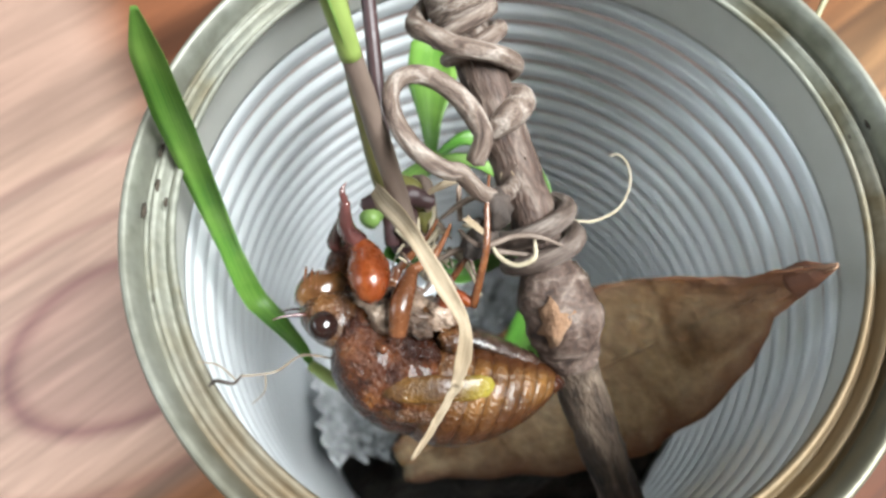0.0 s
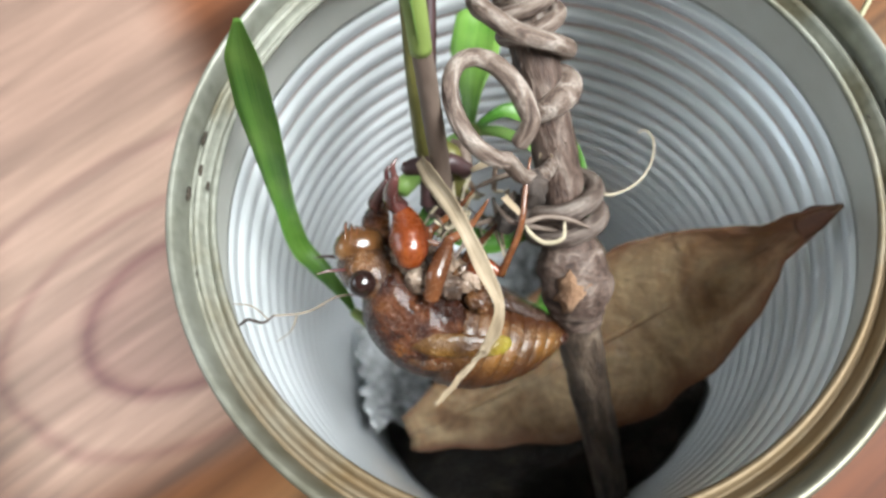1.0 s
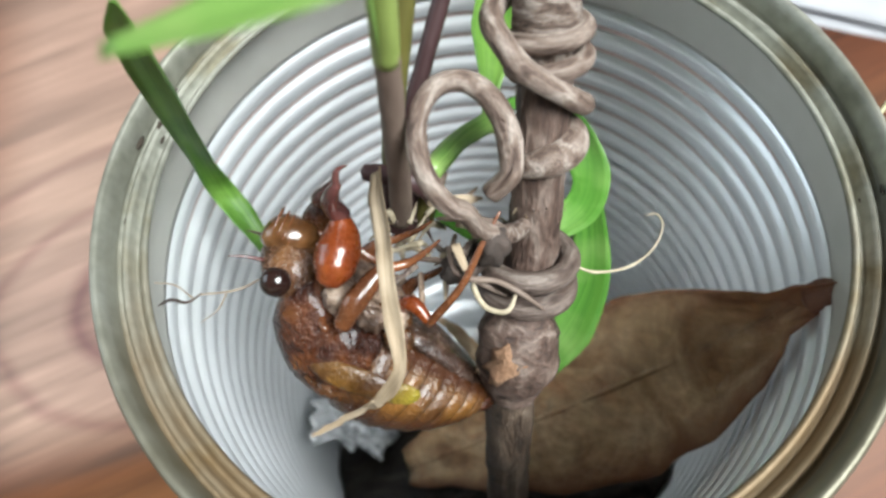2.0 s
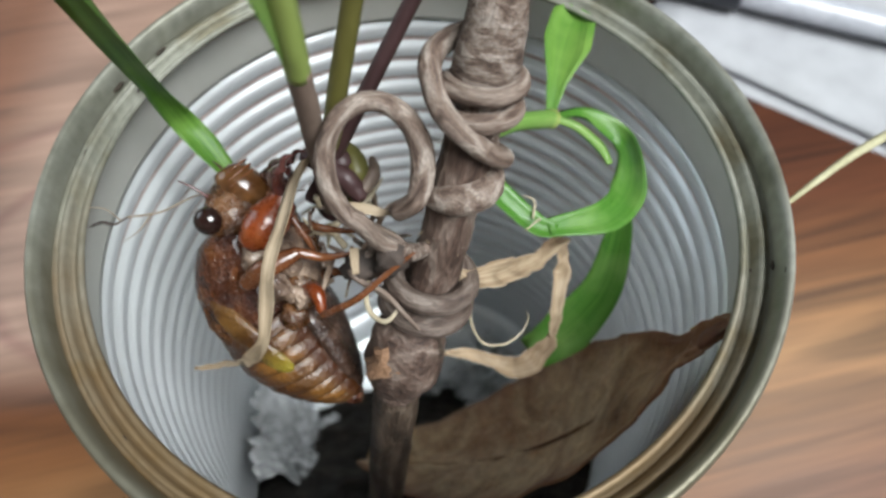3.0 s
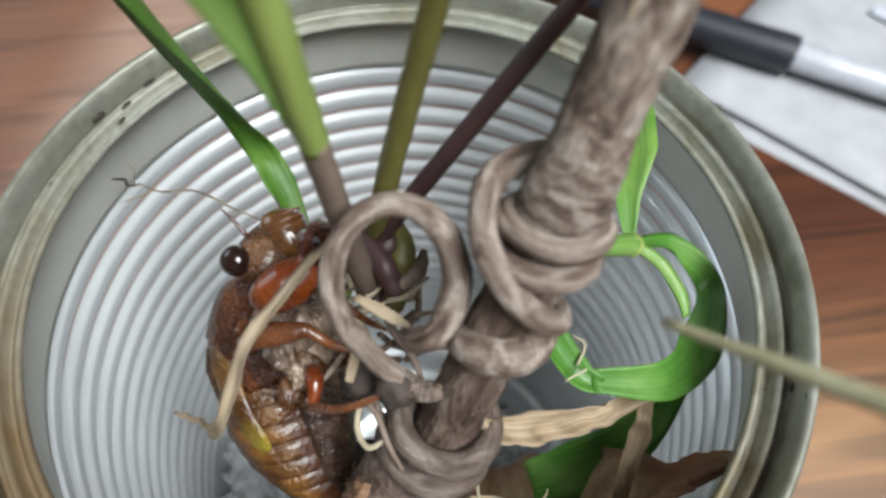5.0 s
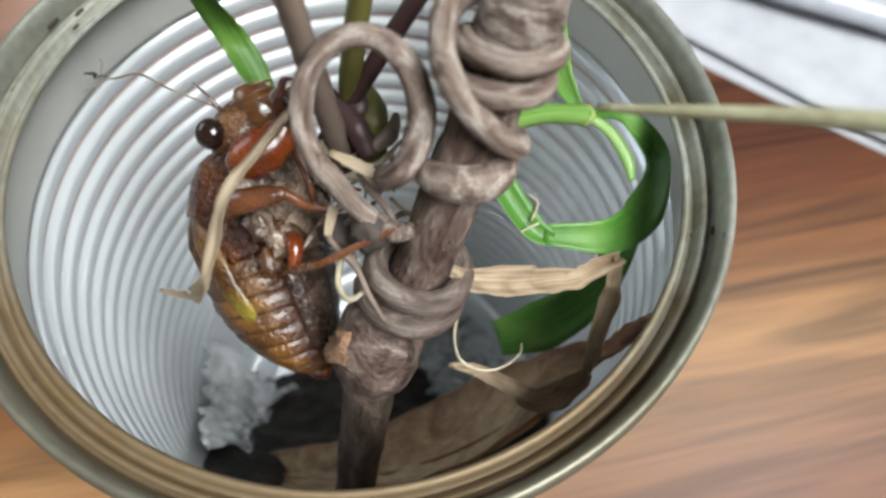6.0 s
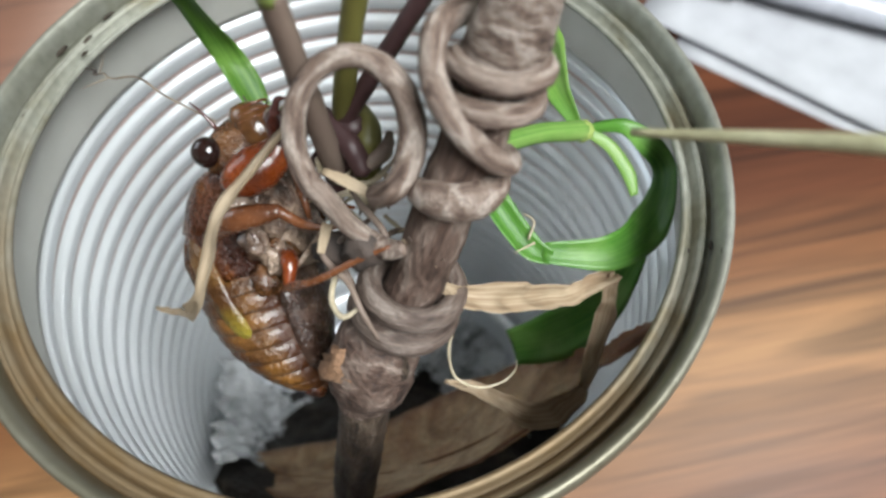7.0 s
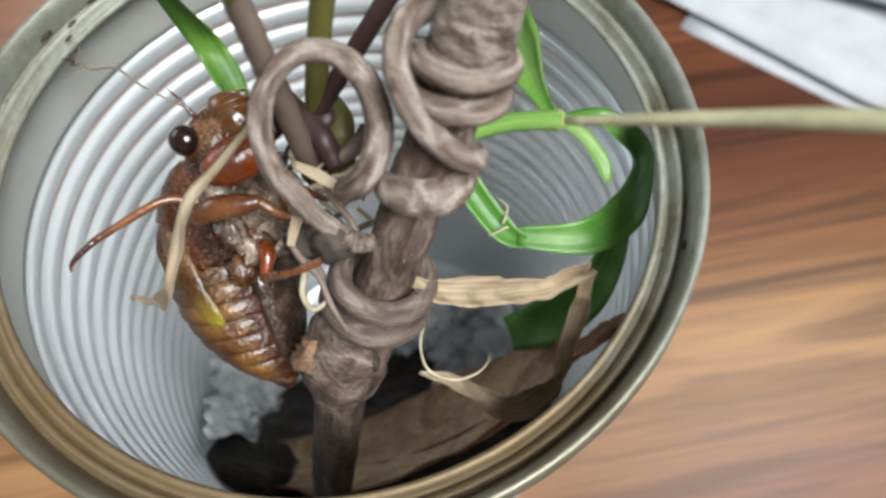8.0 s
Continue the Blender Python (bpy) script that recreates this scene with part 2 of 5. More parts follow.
MAT_TABLE = wood_material()
MAT_WALL = material("room_plaster", [(0.3, (0.25, 0.245, 0.235)), (0.7, (0.31, 0.305, 0.29))], scale=3, rough=0.9, bump=0.1)
MAT_FLOOR = material("floor_tile", [(0.3, (0.36, 0.31, 0.26)), (0.7, (0.46, 0.41, 0.35))], scale=4, rough=0.5, bump=0.1)
MAT_TIN_IN = material("lacquered_tin", [(0.3, (0.70, 0.725, 0.74)), (0.7, (0.745, 0.77, 0.785))], scale=40, rough=0.30, metal=0.5, bump=0.0, fine_amount=0.05, rough_var=0.025)
MAT_NECK = material("grey_olive_tin", [(0.3, (0.53, 0.525, 0.475)), (0.7, (0.62, 0.615, 0.565))], scale=45, rough=0.34, metal=0.45, bump=0.02, fine_amount=0.08, rough_var=0.04)
MAT_TIN_RIM = material("bare_tin_rim", [(0.25, (0.13, 0.125, 0.085)), (0.40, (0.25, 0.25, 0.205)), (0.75, (0.36, 0.365, 0.32))], scale=90, rough=0.46, metal=0.55, bump=0.18, bump_dist=0.0003, fine=700, fine_amount=0.35)
MAT_LIP = material("gold_lacquered_lip", [(0.26, (0.074, 0.049, 0.022)), (0.36, (0.19, 0.175, 0.12)), (0.46, (0.245, 0.245, 0.20)), (0.8, (0.34, 0.345, 0.30))], scale=130, rough=0.58, metal=0.45, bump=0.3, bump_dist=0.0003, fine=900, fine_amount=0.4)


def soil_stain(m, colour, amount):
    """Brown-gold grime smeared over the side of the mouth that was handled."""
    t = m.node_tree
    b = t.nodes["Principled BSDF"]
    old = b.inputs["Base Color"].links[0].from_socket
    tc = t.nodes.new("ShaderNodeTexCoord")
    sep = t.nodes.new("ShaderNodeSeparateXYZ")
    t.links.new(tc.outputs["Object"], sep.inputs[0])
    n = t.nodes.new("ShaderNodeTexNoise")
    socket(n, "Scale", 95.0), socket(n, "Detail", 6.0)
    t.links.new(tc.outputs["Object"], n.inputs["Vector"])
    wob = t.nodes.new("ShaderNodeMath")
    wob.operation = "MULTIPLY_ADD"
    wob.inputs[1].default_value = 0.05
    t.links.new(n.outputs[0], wob.inputs[0])
    side = t.nodes.new("ShaderNodeMath")
    side.operation = "MULTIPLY_ADD"
    side.inputs[1].default_value = 0.12
    t.links.new(sep.outputs[0], side.inputs[0])
    t.links.new(sep.outputs[1], side.inputs[2])
    t.links.new(side.outputs[0], wob.inputs[2])
    mr = t.nodes.new("ShaderNodeMapRange")
    mr.interpolation_type = "SMOOTHSTEP"
    mr.inputs[1].default_value, mr.inputs[2].default_value, mr.inputs[4].default_value = 0.026, -0.004, amount
    t.links.new(wob.outputs[0], mr.inputs[0])
    mix = t.nodes.new("ShaderNodeMix")
    mix.data_type = "RGBA"
    mix.inputs[7].default_value = (*colour, 1)
    t.links.new(mr.outputs[0], mix.inputs[0])
    t.links.new(old, mix.inputs[6])
    t.links.new(mix.outputs[2], b.inputs["Base Color"])


soil_stain(MAT_TIN_RIM, (0.110, 0.095, 0.055), 0.7)
soil_stain(MAT_LIP, (0.160, 0.100, 0.042), 0.85)
MAT_LABEL = material("printed_paper_label", [(0.3, (0.416, 0.300, 0.270)), (0.7, (0.496, 0.375, 0.338))], scale=60, rough=0.55, bump=0.05)
MAT_INK = material("dark_print", [(0.3, (0.10, 0.05, 0.05)), (0.7, (0.16, 0.08, 0.08))], scale=300, rough=0.6, bump=0)
MAT_DIRT = material("dark_dirt", [(0.3, (0.018, 0.014, 0.010)), (0.7, (0.06, 0.045, 0.03))], scale=900, rough=0.85, bump=0.5)
MAT_BARK = material("grey_bark", [(0.30, (0.030, 0.018, 0.013)), (0.42, (0.105, 0.070, 0.052)), (0.52, (0.185, 0.142, 0.115)), (0.64, (0.30, 0.255, 0.222)), (0.74, (0.15, 0.105, 0.080))], scale=1.0, detail=10, rough=0.8, bump=0.8, bump_dist=0.0005, coords="UV", stretch=(9, 12, 1), fine=4.5, fine_amount=0.85, distort=0.9)
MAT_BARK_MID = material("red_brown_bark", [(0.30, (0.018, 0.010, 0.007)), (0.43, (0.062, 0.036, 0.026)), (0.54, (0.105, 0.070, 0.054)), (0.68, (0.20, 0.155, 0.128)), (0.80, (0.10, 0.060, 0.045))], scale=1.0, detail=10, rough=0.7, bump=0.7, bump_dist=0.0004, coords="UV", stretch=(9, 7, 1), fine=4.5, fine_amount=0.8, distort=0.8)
# darker bark colours, low on the stick
MAT_BARK_DARK = material("dark_bark", [(0.30, (0.014, 0.009, 0.006)), (0.46, (0.050, 0.033, 0.022)), (0.60, (0.095, 0.067, 0.047)), (0.76, (0.18, 0.14, 0.105))], scale=1.0, detail=10, rough=0.6, bump=0.8, bump_dist=0.0005, coords="UV", stretch=(10, 8, 1), fine=4.5, fine_amount=0.8, distort=0.6)
MAT_VINE = material("dry_tendril", [(0.30, (0.048, 0.028, 0.020)), (0.42, (0.125, 0.084, 0.064)), (0.53, (0.205, 0.156, 0.126)), (0.64, (0.34, 0.285, 0.245)), (0.76, (0.155, 0.105, 0.080))], scale=1.0, detail=10, rough=0.66, bump=0.75, bump_dist=0.0004, coords="UV", stretch=(6, 9, 1), fine=6.5, fine_amount=0.7, distort=0.7)
# darker tendril colours, for the ring round the stick
MAT_VINE_DARK = material("dark_tendril", [(0.30, (0.030, 0.018, 0.013)), (0.42, (0.080, 0.054, 0.042)), (0.55, (0.135, 0.102, 0.084)), (0.68, (0.225, 0.185, 0.158)), (0.80, (0.10, 0.068, 0.052))], scale=1.0, detail=10, rough=0.6, bump=0.75, bump_dist=0.0004, coords="UV", stretch=(6, 12, 1), fine=6.5, fine_amount=0.7, distort=0.7)
MAT_SCAR = material("cut_wood_scar", [(0.25, (0.095, 0.047, 0.025)), (0.5, (0.202, 0.110, 0.059)), (0.8, (0.291, 0.189, 0.118))], scale=330, rough=0.8, bump=0.8, bump_dist=0.0005, fine_amount=0.4)
MAT_STALK = material("pale_stalk", [(0.3, (0.30, 0.28, 0.16)), (0.7, (0.44, 0.42, 0.27))], scale=200, rough=0.6, bump=0.2)
MAT_STEM_G = material("green_stem", [(0.3, (0.15, 0.21, 0.045)), (0.7, (0.33, 0.40, 0.12))], scale=90, rough=0.45, bump=0.2, stretch=(1, 1, 0.3))
MAT_STEM_O = material("olive_stem", [(0.3, (0.068, 0.064, 0.016)), (0.6, (0.136, 0.124, 0.032)), (0.8, (0.192, 0.158, 0.056))], scale=110, rough=0.45, bump=0.2, stretch=(1, 1, 0.3))
MAT_STEM_P = material("purple_stem", [(0.3, (0.026, 0.012, 0.013)), (0.7, (0.085, 0.043, 0.042))], scale=120, rough=0.45, bump=0.2, stretch=(1, 1, 0.3))
MAT_STEM_B = material("brownish_stem", [(0.3, (0.105, 0.071, 0.056)), (0.7, (0.225, 0.173, 0.135))], scale=140, rough=0.6, bump=0.4, stretch=(1, 1, 0.3))
MAT_BLADE = blade_material("grass_blade", (0.175, 0.355, 0.055), (0.060, 0.18, 0.024), (0.26, 0.42, 0.09), rough=0.4, thin=0.35)
MAT_BLADE_L = blade_material("young_leaf", (0.25, 0.41, 0.10), (0.12, 0.27, 0.05), (0.37, 0.48, 0.17), rough=0.28, thin=0.35)
MAT_BLADE_B = blade_material("bright_leaf", (0.13, 0.31, 0.045), (0.040, 0.15, 0.018), (0.26, 0.42, 0.12), rough=0.32, thin=0.3)
MAT_STRAW = blade_material("straw", (0.56, 0.455, 0.315), (0.31, 0.22, 0.135), (0.64, 0.54, 0.40), rough=0.6, veins=16, thin=0.35)
MAT_STRAW_OLD = blade_material("stained_straw", (0.60, 0.49, 0.34), (0.30, 0.20, 0.12), (0.23, 0.135, 0.07), rough=0.6, veins=12, thin=0.35)
MAT_ROOT = material("pale_root", [(0.3, (0.345, 0.288, 0.191)), (0.7, (0.495, 0.432, 0.317))], scale=400, rough=0.7, bump=0.4)
MAT_TWIG = material("thin_dark_twig", [(0.3, (0.02, 0.015, 0.012)), (0.7, (0.07, 0.05, 0.04))], scale=500, rough=0.8, bump=0.4)
MAT_THREAD = material("brown_root_thread", [(0.3, (0.11, 0.08, 0.055)), (0.7, (0.30, 0.24, 0.17))], scale=500, rough=0.8, bump=0.4)
MAT_PAPER = material("white_paper", [(0.3, (0.353, 0.357, 0.378)), (0.7, (0.384, 0.390, 0.404))], scale=14, rough=0.7, bump=0.05)
MAT_PRINT = material("grey_print", [(0.3, (0.42, 0.44, 0.50)), (0.7, (0.52, 0.54, 0.60))], scale=50, rough=0.7, bump=0)
MAT_PEN_BLACK = material("black_rubber_grip", [(0.3, (0.010, 0.012, 0.018)), (0.7, (0.022, 0.024, 0.032))], scale=200, rough=0.45, bump=0.1)
MAT_PEN_CLEAR = material("frosted_pen_barrel", [(0.3, (0.374, 0.388, 0.434)), (0.7, (0.462, 0.476, 0.518))], scale=60, rough=0.2, bump=0.03, coat=0.5)
MAT_SHELL = material("red_brown_shell", [(0.28, (0.008, 0.002, 0.001)), (0.46, (0.034, 0.009, 0.003)), (0.60, (0.090, 0.028, 0.008)), (0.76, (0.18, 0.070, 0.017))], scale=330, rough=0.27, bump=1.0, bump_dist=0.0006, coat=0.2, spec=0.35, fine_amount=0.5)
MAT_AMBER = material("amber_shell", [(0.28, (0.022, 0.008, 0.002)), (0.5, (0.085, 0.034, 0.010)), (0.8, (0.20, 0.090, 0.028))], scale=330, rough=0.26, bump=0.9, bump_dist=0.0005, coat=0.25, fine_amount=0.5)
MAT_FACE = material("tan_face_shell", [(0.28, (0.045, 0.016, 0.005)), (0.5, (0.115, 0.050, 0.016)), (0.8, (0.235, 0.125, 0.048))], scale=200, rough=0.2, bump=0.3, bump_dist=0.0003, coat=0.6, fine_amount=0.4)
MAT_FEMUR = material("orange_leg_shell", [(0.25, (0.064, 0.010, 0.003)), (0.6, (0.158, 0.032, 0.006)), (0.85, (0.240, 0.070, 0.014))], scale=240, rough=0.28, bump=0.4, bump_dist=0.0002, coat=0.4, fine_amount=0.4)
MAT_LEG = material("brown_leg_shell", [(0.3, (0.068, 0.022, 0.008)), (0.7, (0.195, 0.072, 0.028))], scale=350, rough=0.25, bump=0.3, bump_dist=0.0002, coat=0.5)
MAT_CLAW = material("purple_black_claw", [(0.3, (0.030, 0.010, 0.010)), (0.7, (0.11, 0.04, 0.035))], scale=300, rough=0.2, bump=0.2, coat=0.6)
MAT_EYE = material("dark_eye", [(0.3, (0.006, 0.003, 0.003)), (0.7, (0.020, 0.008, 0.006))], scale=700, rough=0.16, rough_var=0.05, bump=0.05, coat=0.45)
MAT_WINGPAD = banded_material("wing_pad_shell", ((0.060, 0.024, 0.006), (0.150, 0.072, 0.013), (0.250, 0.205, 0.024)), start=0.50)
MAT_MUD = material("mud_caked_underside", [(0.3, (0.022, 0.014, 0.010)), (0.43, (0.10, 0.062, 0.042)), (0.56, (0.28, 0.20, 0.145)), (0.75, (0.46, 0.36, 0.275))], scale=300, detail=7, rough=0.36, rough_var=0.3, bump=0.9, bump_dist=0.0007, coat=0.5)
MAT_FILM = material("crumpled_clear_film", [(0.30, (0.16, 0.16, 0.155)), (0.42, (0.55, 0.57, 0.58)), (0.56, (0.80, 0.82, 0.83)), (0.75, (0.88, 0.90, 0.91))], scale=75, detail=7, rough=0.12, bump=0.5, bump_dist=0.0009, coat=0.8, distort=2.0, fine=420, fine_amount=0.3)
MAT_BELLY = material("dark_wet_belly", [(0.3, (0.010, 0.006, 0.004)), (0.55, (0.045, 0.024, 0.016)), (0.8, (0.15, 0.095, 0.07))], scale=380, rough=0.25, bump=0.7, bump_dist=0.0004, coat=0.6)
MAT_SOIL = material("wet_black_soil", [(0.3, (0.006, 0.005, 0.003)), (0.5, (0.014, 0.011, 0.008)), (0.66, (0.034, 0.027, 0.020)), (0.82, (0.080, 0.064, 0.046))], scale=170, detail=8, rough=0.7, rough_var=0.2, bump=0.9, bump_dist=0.0012, fine=900, spec=0.2)
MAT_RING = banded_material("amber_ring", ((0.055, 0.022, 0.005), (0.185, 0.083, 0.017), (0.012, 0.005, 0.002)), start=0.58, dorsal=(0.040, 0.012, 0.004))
MAT_DRYLEAF = dry_leaf_material()
MAT_DRYTIP = material("rusty_leaf_tip", [(0.3, (0.075, 0.026, 0.014)), (0.7, (0.20, 0.08, 0.04))], scale=160, rough=0.65, bump=0.5)


# ---- mesh helpers ----
def part(name, bm, mat, parent=None, label="", smooth=True):
    me = bpy.data.meshes.new(name)
    bmesh.ops.recalc_face_normals(bm, faces=bm.faces[:])
    bm.to_mesh(me)
    bm.free()
    me.materials.append(mat)
    if smooth:
        me.shade_smooth()
    ob = new(name, me)
    if parent:
        ob.parent = parent
    if label:
        ob["label"] = label
    return ob


def thing(name, at, label, category, group=""):
    """Empty at a thing's base; parts hang under it in millimetre-built local space."""
    ob = new(name)
    ob.empty_display_size = 0.004
    ob.location = at
    tagged(ob, label, category, group)
    return ob


def spline(pts, n):
    """Catmull-Rom through the points, n samples."""
    p = [Vector(q) for q in pts]
    if len(p) == 2:
        return [p[0].lerp(p[1], i / (n - 1)) for i in range(n)]
    p = [p[0] * 2 - p[1]] + p + [p[-1] * 2 - p[-2]]
    m = len(p) - 3
    out = []
    for i in range(n):
        s = i / (n - 1) * m
        k = min(int(s), m - 1)
        u = s - k
        a, b, c, d = p[k:k + 4]
        out.append(0.5 * ((2 * b) + (c - a) * u + (2 * a - 5 * b + 4 * c - d) * u * u + (3 * b - a - 3 * c + d) * u ** 3))
    return out


def along(values, n):
    """Values spread evenly over n samples."""
    if not isinstance(values, (list, tuple)):
        return [values] * n
    m = len(values) - 1
    out = []
    for i in range(n):
        s = i / (n - 1) * m
        k = min(int(s), m - 1)
        out.append(values[k] + (values[k + 1] - values[k]) * (s - k))
    return out


def tube(pts, radii, n=24, sides=10, rough=0.0, seed=0.0, flat=1.0, bm=None):
    """A tapering limb through points (mm), closed at both ends, with uneven girth."""
    bm = bm or bmesh.new()
    uv = bm.loops.layers.uv.verify()
    c = [q * K for q in spline(pts, n)]
    r = [v * K for v in along(radii, n)]
    tang = [(c[min(i + 1, n - 1)] - c[max(i - 1, 0)]).normalized() for i in range(n)]
    ref = Vector((0, 0, 1)) if abs(tang[0].z) < 0.9 else Vector((1, 0, 0))
    side = tang[0].cross(ref).normalized()
    rings = []
    for i in range(n):
        side = (side - tang[i] * side.dot(tang[i])).normalized()
        up = tang[i].cross(side)
        ring = []
        for k in range(sides):
            a = 2 * math.pi * k / sides
            w = side * math.cos(a) + up * math.sin(a) * flat
            g = 1.0
            if rough:
                g += rough * (noise.noise((c[i] + w * r[i]) * 420 + Vector((seed, 0, 0))) + 0.5 * noise.noise((c[i] + w * r[i]) * 1300 + Vector((0, seed, 0))))
            ring.append(bm.verts.new(c[i] + w * r[i] * g))
        rings.append(ring)
    for i in range(n - 1):
        for k in range(sides):
            f = bm.faces.new((rings[i][k], rings[i][(k + 1) % sides], rings[i + 1][(k + 1) % sides], rings[i + 1][k]))
            for lp, (uu, vv) in zip(f.loops, ((k, i), (k + 1, i), (k + 1, i + 1), (k, i + 1))):
                lp[uv].uv = (uu / sides, vv / (n - 1))
    for ring, i, s in ((rings[0], 0, -1), (rings[-1], n - 1, 1)):
        tip = bm.verts.new(c[i] + tang[i] * s * r[i] * 0.5)
        for k in range(sides):
            bm.faces.new((ring[k], ring[(k + 1) % sides], tip))
    return bm


def ribbon(pts, widths, ups, n=28, thick=0.12, fold=0.15, wave=0.0, seed=0.0, across=7):
    """A leaf blade (mm): curved across its width, closed, with its own thickness."""
    bm = bmesh.new()
    uv = bm.loops.layers.uv.verify()
    c = [q * K for q in spline(pts, n)]
    w = [v * K for v in along(widths, n)]
    u = spline(ups, n) if len(ups) > 1 else [Vector(ups[0])] * n
    grid = ([], [])
    for i in range(n):
        t = (c[min(i + 1, n - 1)] - c[max(i - 1, 0)]).normalized()
        s = t.cross(u[i])
        s = s.normalized() if s.length > 1e-6 else Vector((1, 0, 0))
        nn = s.cross(t).normalized()
        rows = ([], [])
        for k in range(across):
            q = k / (across - 1) * 2 - 1
            d = fold * w[i] * (q * q - 0.4)
            if wave:
                d += wave * K * noise.noise(Vector((i / n * 9.0 + seed, q * 0.9, seed)))
            at = c[i] + s * q * w[i] * 0.5 * (1 + 0.10 * wave * noise.noise(Vector((i / n * 12.0, q + seed, 1)))) + nn * d
            edge = thick * K * 0.5 * (1 - 0.8 * q * q)
            rows[0].append(bm.verts.new(at + nn * edge))
            rows[1].append(bm.verts.new(at - nn * edge))
        grid[0].append(rows[0]), grid[1].append(rows[1])

    def quad(vs, uvs):
        f = bm.faces.new(vs)
        for lp, q in zip(f.loops, uvs):
            lp[uv].uv = q
    for i in range(n - 1):
        for k in range(across - 1):
            cs = ((k, i), (k + 1, i), (k + 1, i + 1), (k, i + 1))
            for g in grid:
                quad([g[b][a] for a, b in cs], [(a / (across - 1), b / (n - 1)) for a, b in cs])
        for k in (0, across - 1):
            quad((grid[0][i][k], grid[0][i + 1][k], grid[1][i + 1][k], grid[1][i][k]), [(k / (across - 1), i / (n - 1))] * 4)
    for i in (0, n - 1):
        for k in range(across - 1):
            quad((grid[0][i][k], grid[0][i][k + 1], grid[1][i][k + 1], grid[1][i][k]), [(0.5, i / (n - 1))] * 4)
    return bm


def loft(rings, sides=24, bumpy=0.0, seed=0.0, power=1.0):
    """Closed shell along x (mm): each ring is x, y, z of its centre, half width, height above, depth below."""
    bm = bmesh.new()
    uv = bm.loops.layers.uv.verify()
    rows = []
    for x, y, z, w, top, bot in rings:
        row = []
        for k in range(sides):
            a = 2 * math.pi * k / sides
            ca, sa = math.cos(a), math.sin(a)
            ca, sa = math.copysign(abs(ca) ** power, ca), math.copysign(abs(sa) ** power, sa)
            q = Vector((x, y + w * ca, z + (top if sa > 0 else bot) * sa))
            if bumpy:
                q += Vector((0, ca, sa)) * bumpy * (noise.noise(q * 0.7 + Vector((seed, 0, 0))) + 0.5 * noise.noise(q * 2.1))
            row.append(bm.verts.new(q * K))
        rows.append(row)
    m = len(rows)
    for i in range(m - 1):
        for k in range(sides):
            f = bm.faces.new((rows[i][k], rows[i][(k + 1) % sides], rows[i + 1][(k + 1) % sides], rows[i + 1][k]))
            for lp, (uu, vv) in zip(f.loops, ((k, i), (k + 1, i), (k + 1, i + 1), (k, i + 1))):
                lp[uv].uv = (uu / sides, vv / (m - 1))
    for row, r in ((rows[0], rings[0]), (rows[-1], rings[-1])):
        tip = bm.verts.new(Vector(r[:3]) * K)
        for k in range(sides):
            bm.faces.new((row[k], row[(k + 1) % sides], tip))
    return bm


def blob(at, size, seed=0.0, rough=0.1, turn=None):
    """A lumpy rounded body (mm)."""
    bm = bmesh.new()
    bmesh.ops.create_icosphere(bm, subdivisions=3, radius=1)
    for v in bm.verts:
        g = 1 + rough * noise.noise(v.co * 1.7 + Vector((seed, 0, 0))) + rough * 0.5 * noise.noise(v.co * 4 + Vector((0, seed, 0)))
        q = Vector((v.co.x * size[0], v.co.y * size[1], v.co.z * size[2])) * g
        v.co = ((turn @ q) if turn else q) * K + Vector(at) * K
    return bm


def lathe(profile, segments=160, wobble=0.0):
    """Turned sheet metal: closed profile of (radius, height) in mm round the z axis."""
    bm = bmesh.new()
    rows = []
    for s in range(segments):
        a = 2 * math.pi * s / segments
        row = []
        for r, z in profile:
            rr = r + wobble * noise.noise(Vector((math.cos(a) * 2, math.sin(a) * 2, z * 0.05)))
            row.append(bm.verts.new((rr * math.cos(a) * K, rr * math.sin(a) * K, z * K)))
        rows.append(row)
    m = len(profile)
    for s in range(segments):
        a, b = rows[s], rows[(s + 1) % segments]
        for k in range(m):
            bm.faces.new((a[k], b[k], b[(k + 1) % m], a[(k + 1) % m]))
    return bm


def box(at, size, bevel=0.0, turn=None):
    """A block (m), edges eased."""
    bm = bmesh.new()
    bmesh.ops.create_cube(bm, size=1)
    for v in bm.verts:
        v.co = Vector((v.co.x * size[0], v.co.y * size[1], v.co.z * size[2]))
    if bevel:
        bmesh.ops.bevel(bm, geom=bm.edges[:], offset=bevel, segments=2, affect="EDGES")
    for v in bm.verts:
        v.co = ((turn @ v.co) if turn else v.co) + Vector(at)
    return bm


# ---- room (out of view, closes the place) ----
def slab(name, at, size, mat):
    return tagged(part(name, box(at, size), mat, smooth=False), kind="structure")


slab("floor", (0, 0, -0.78), (4.2, 4.2, 0.06), MAT_FLOOR)
slab("ceiling", (0, 0, 1.83), (4.2, 4.2, 0.06), MAT_WALL)
slab("wall_north", (0, 2.1, 0.525), (4.2, 0.08, 2.55), MAT_WALL)
slab("wall_south", (0, -2.1, 0.525), (4.2, 0.08, 2.55), MAT_WALL)
slab("wall_east", (2.1, 0, 0.525), (0.08, 4.1, 2.55), MAT_WALL)
for nm, at, size in (("wall_west_below", (-2.1, 0, -0.125), (0.08, 4.1, 1.25)), ("wall_west_above", (-2.1, 0, 1.775), (0.08, 4.1, 0.05)),
                     ("wall_west_near", (-2.1, -1.0, 1.125), (0.08, 2.1, 1.25)), ("wall_west_far", (-2.1, 1.75, 1.125), (0.08, 0.6, 1.25))):
    slab(nm, at, size, MAT_WALL)

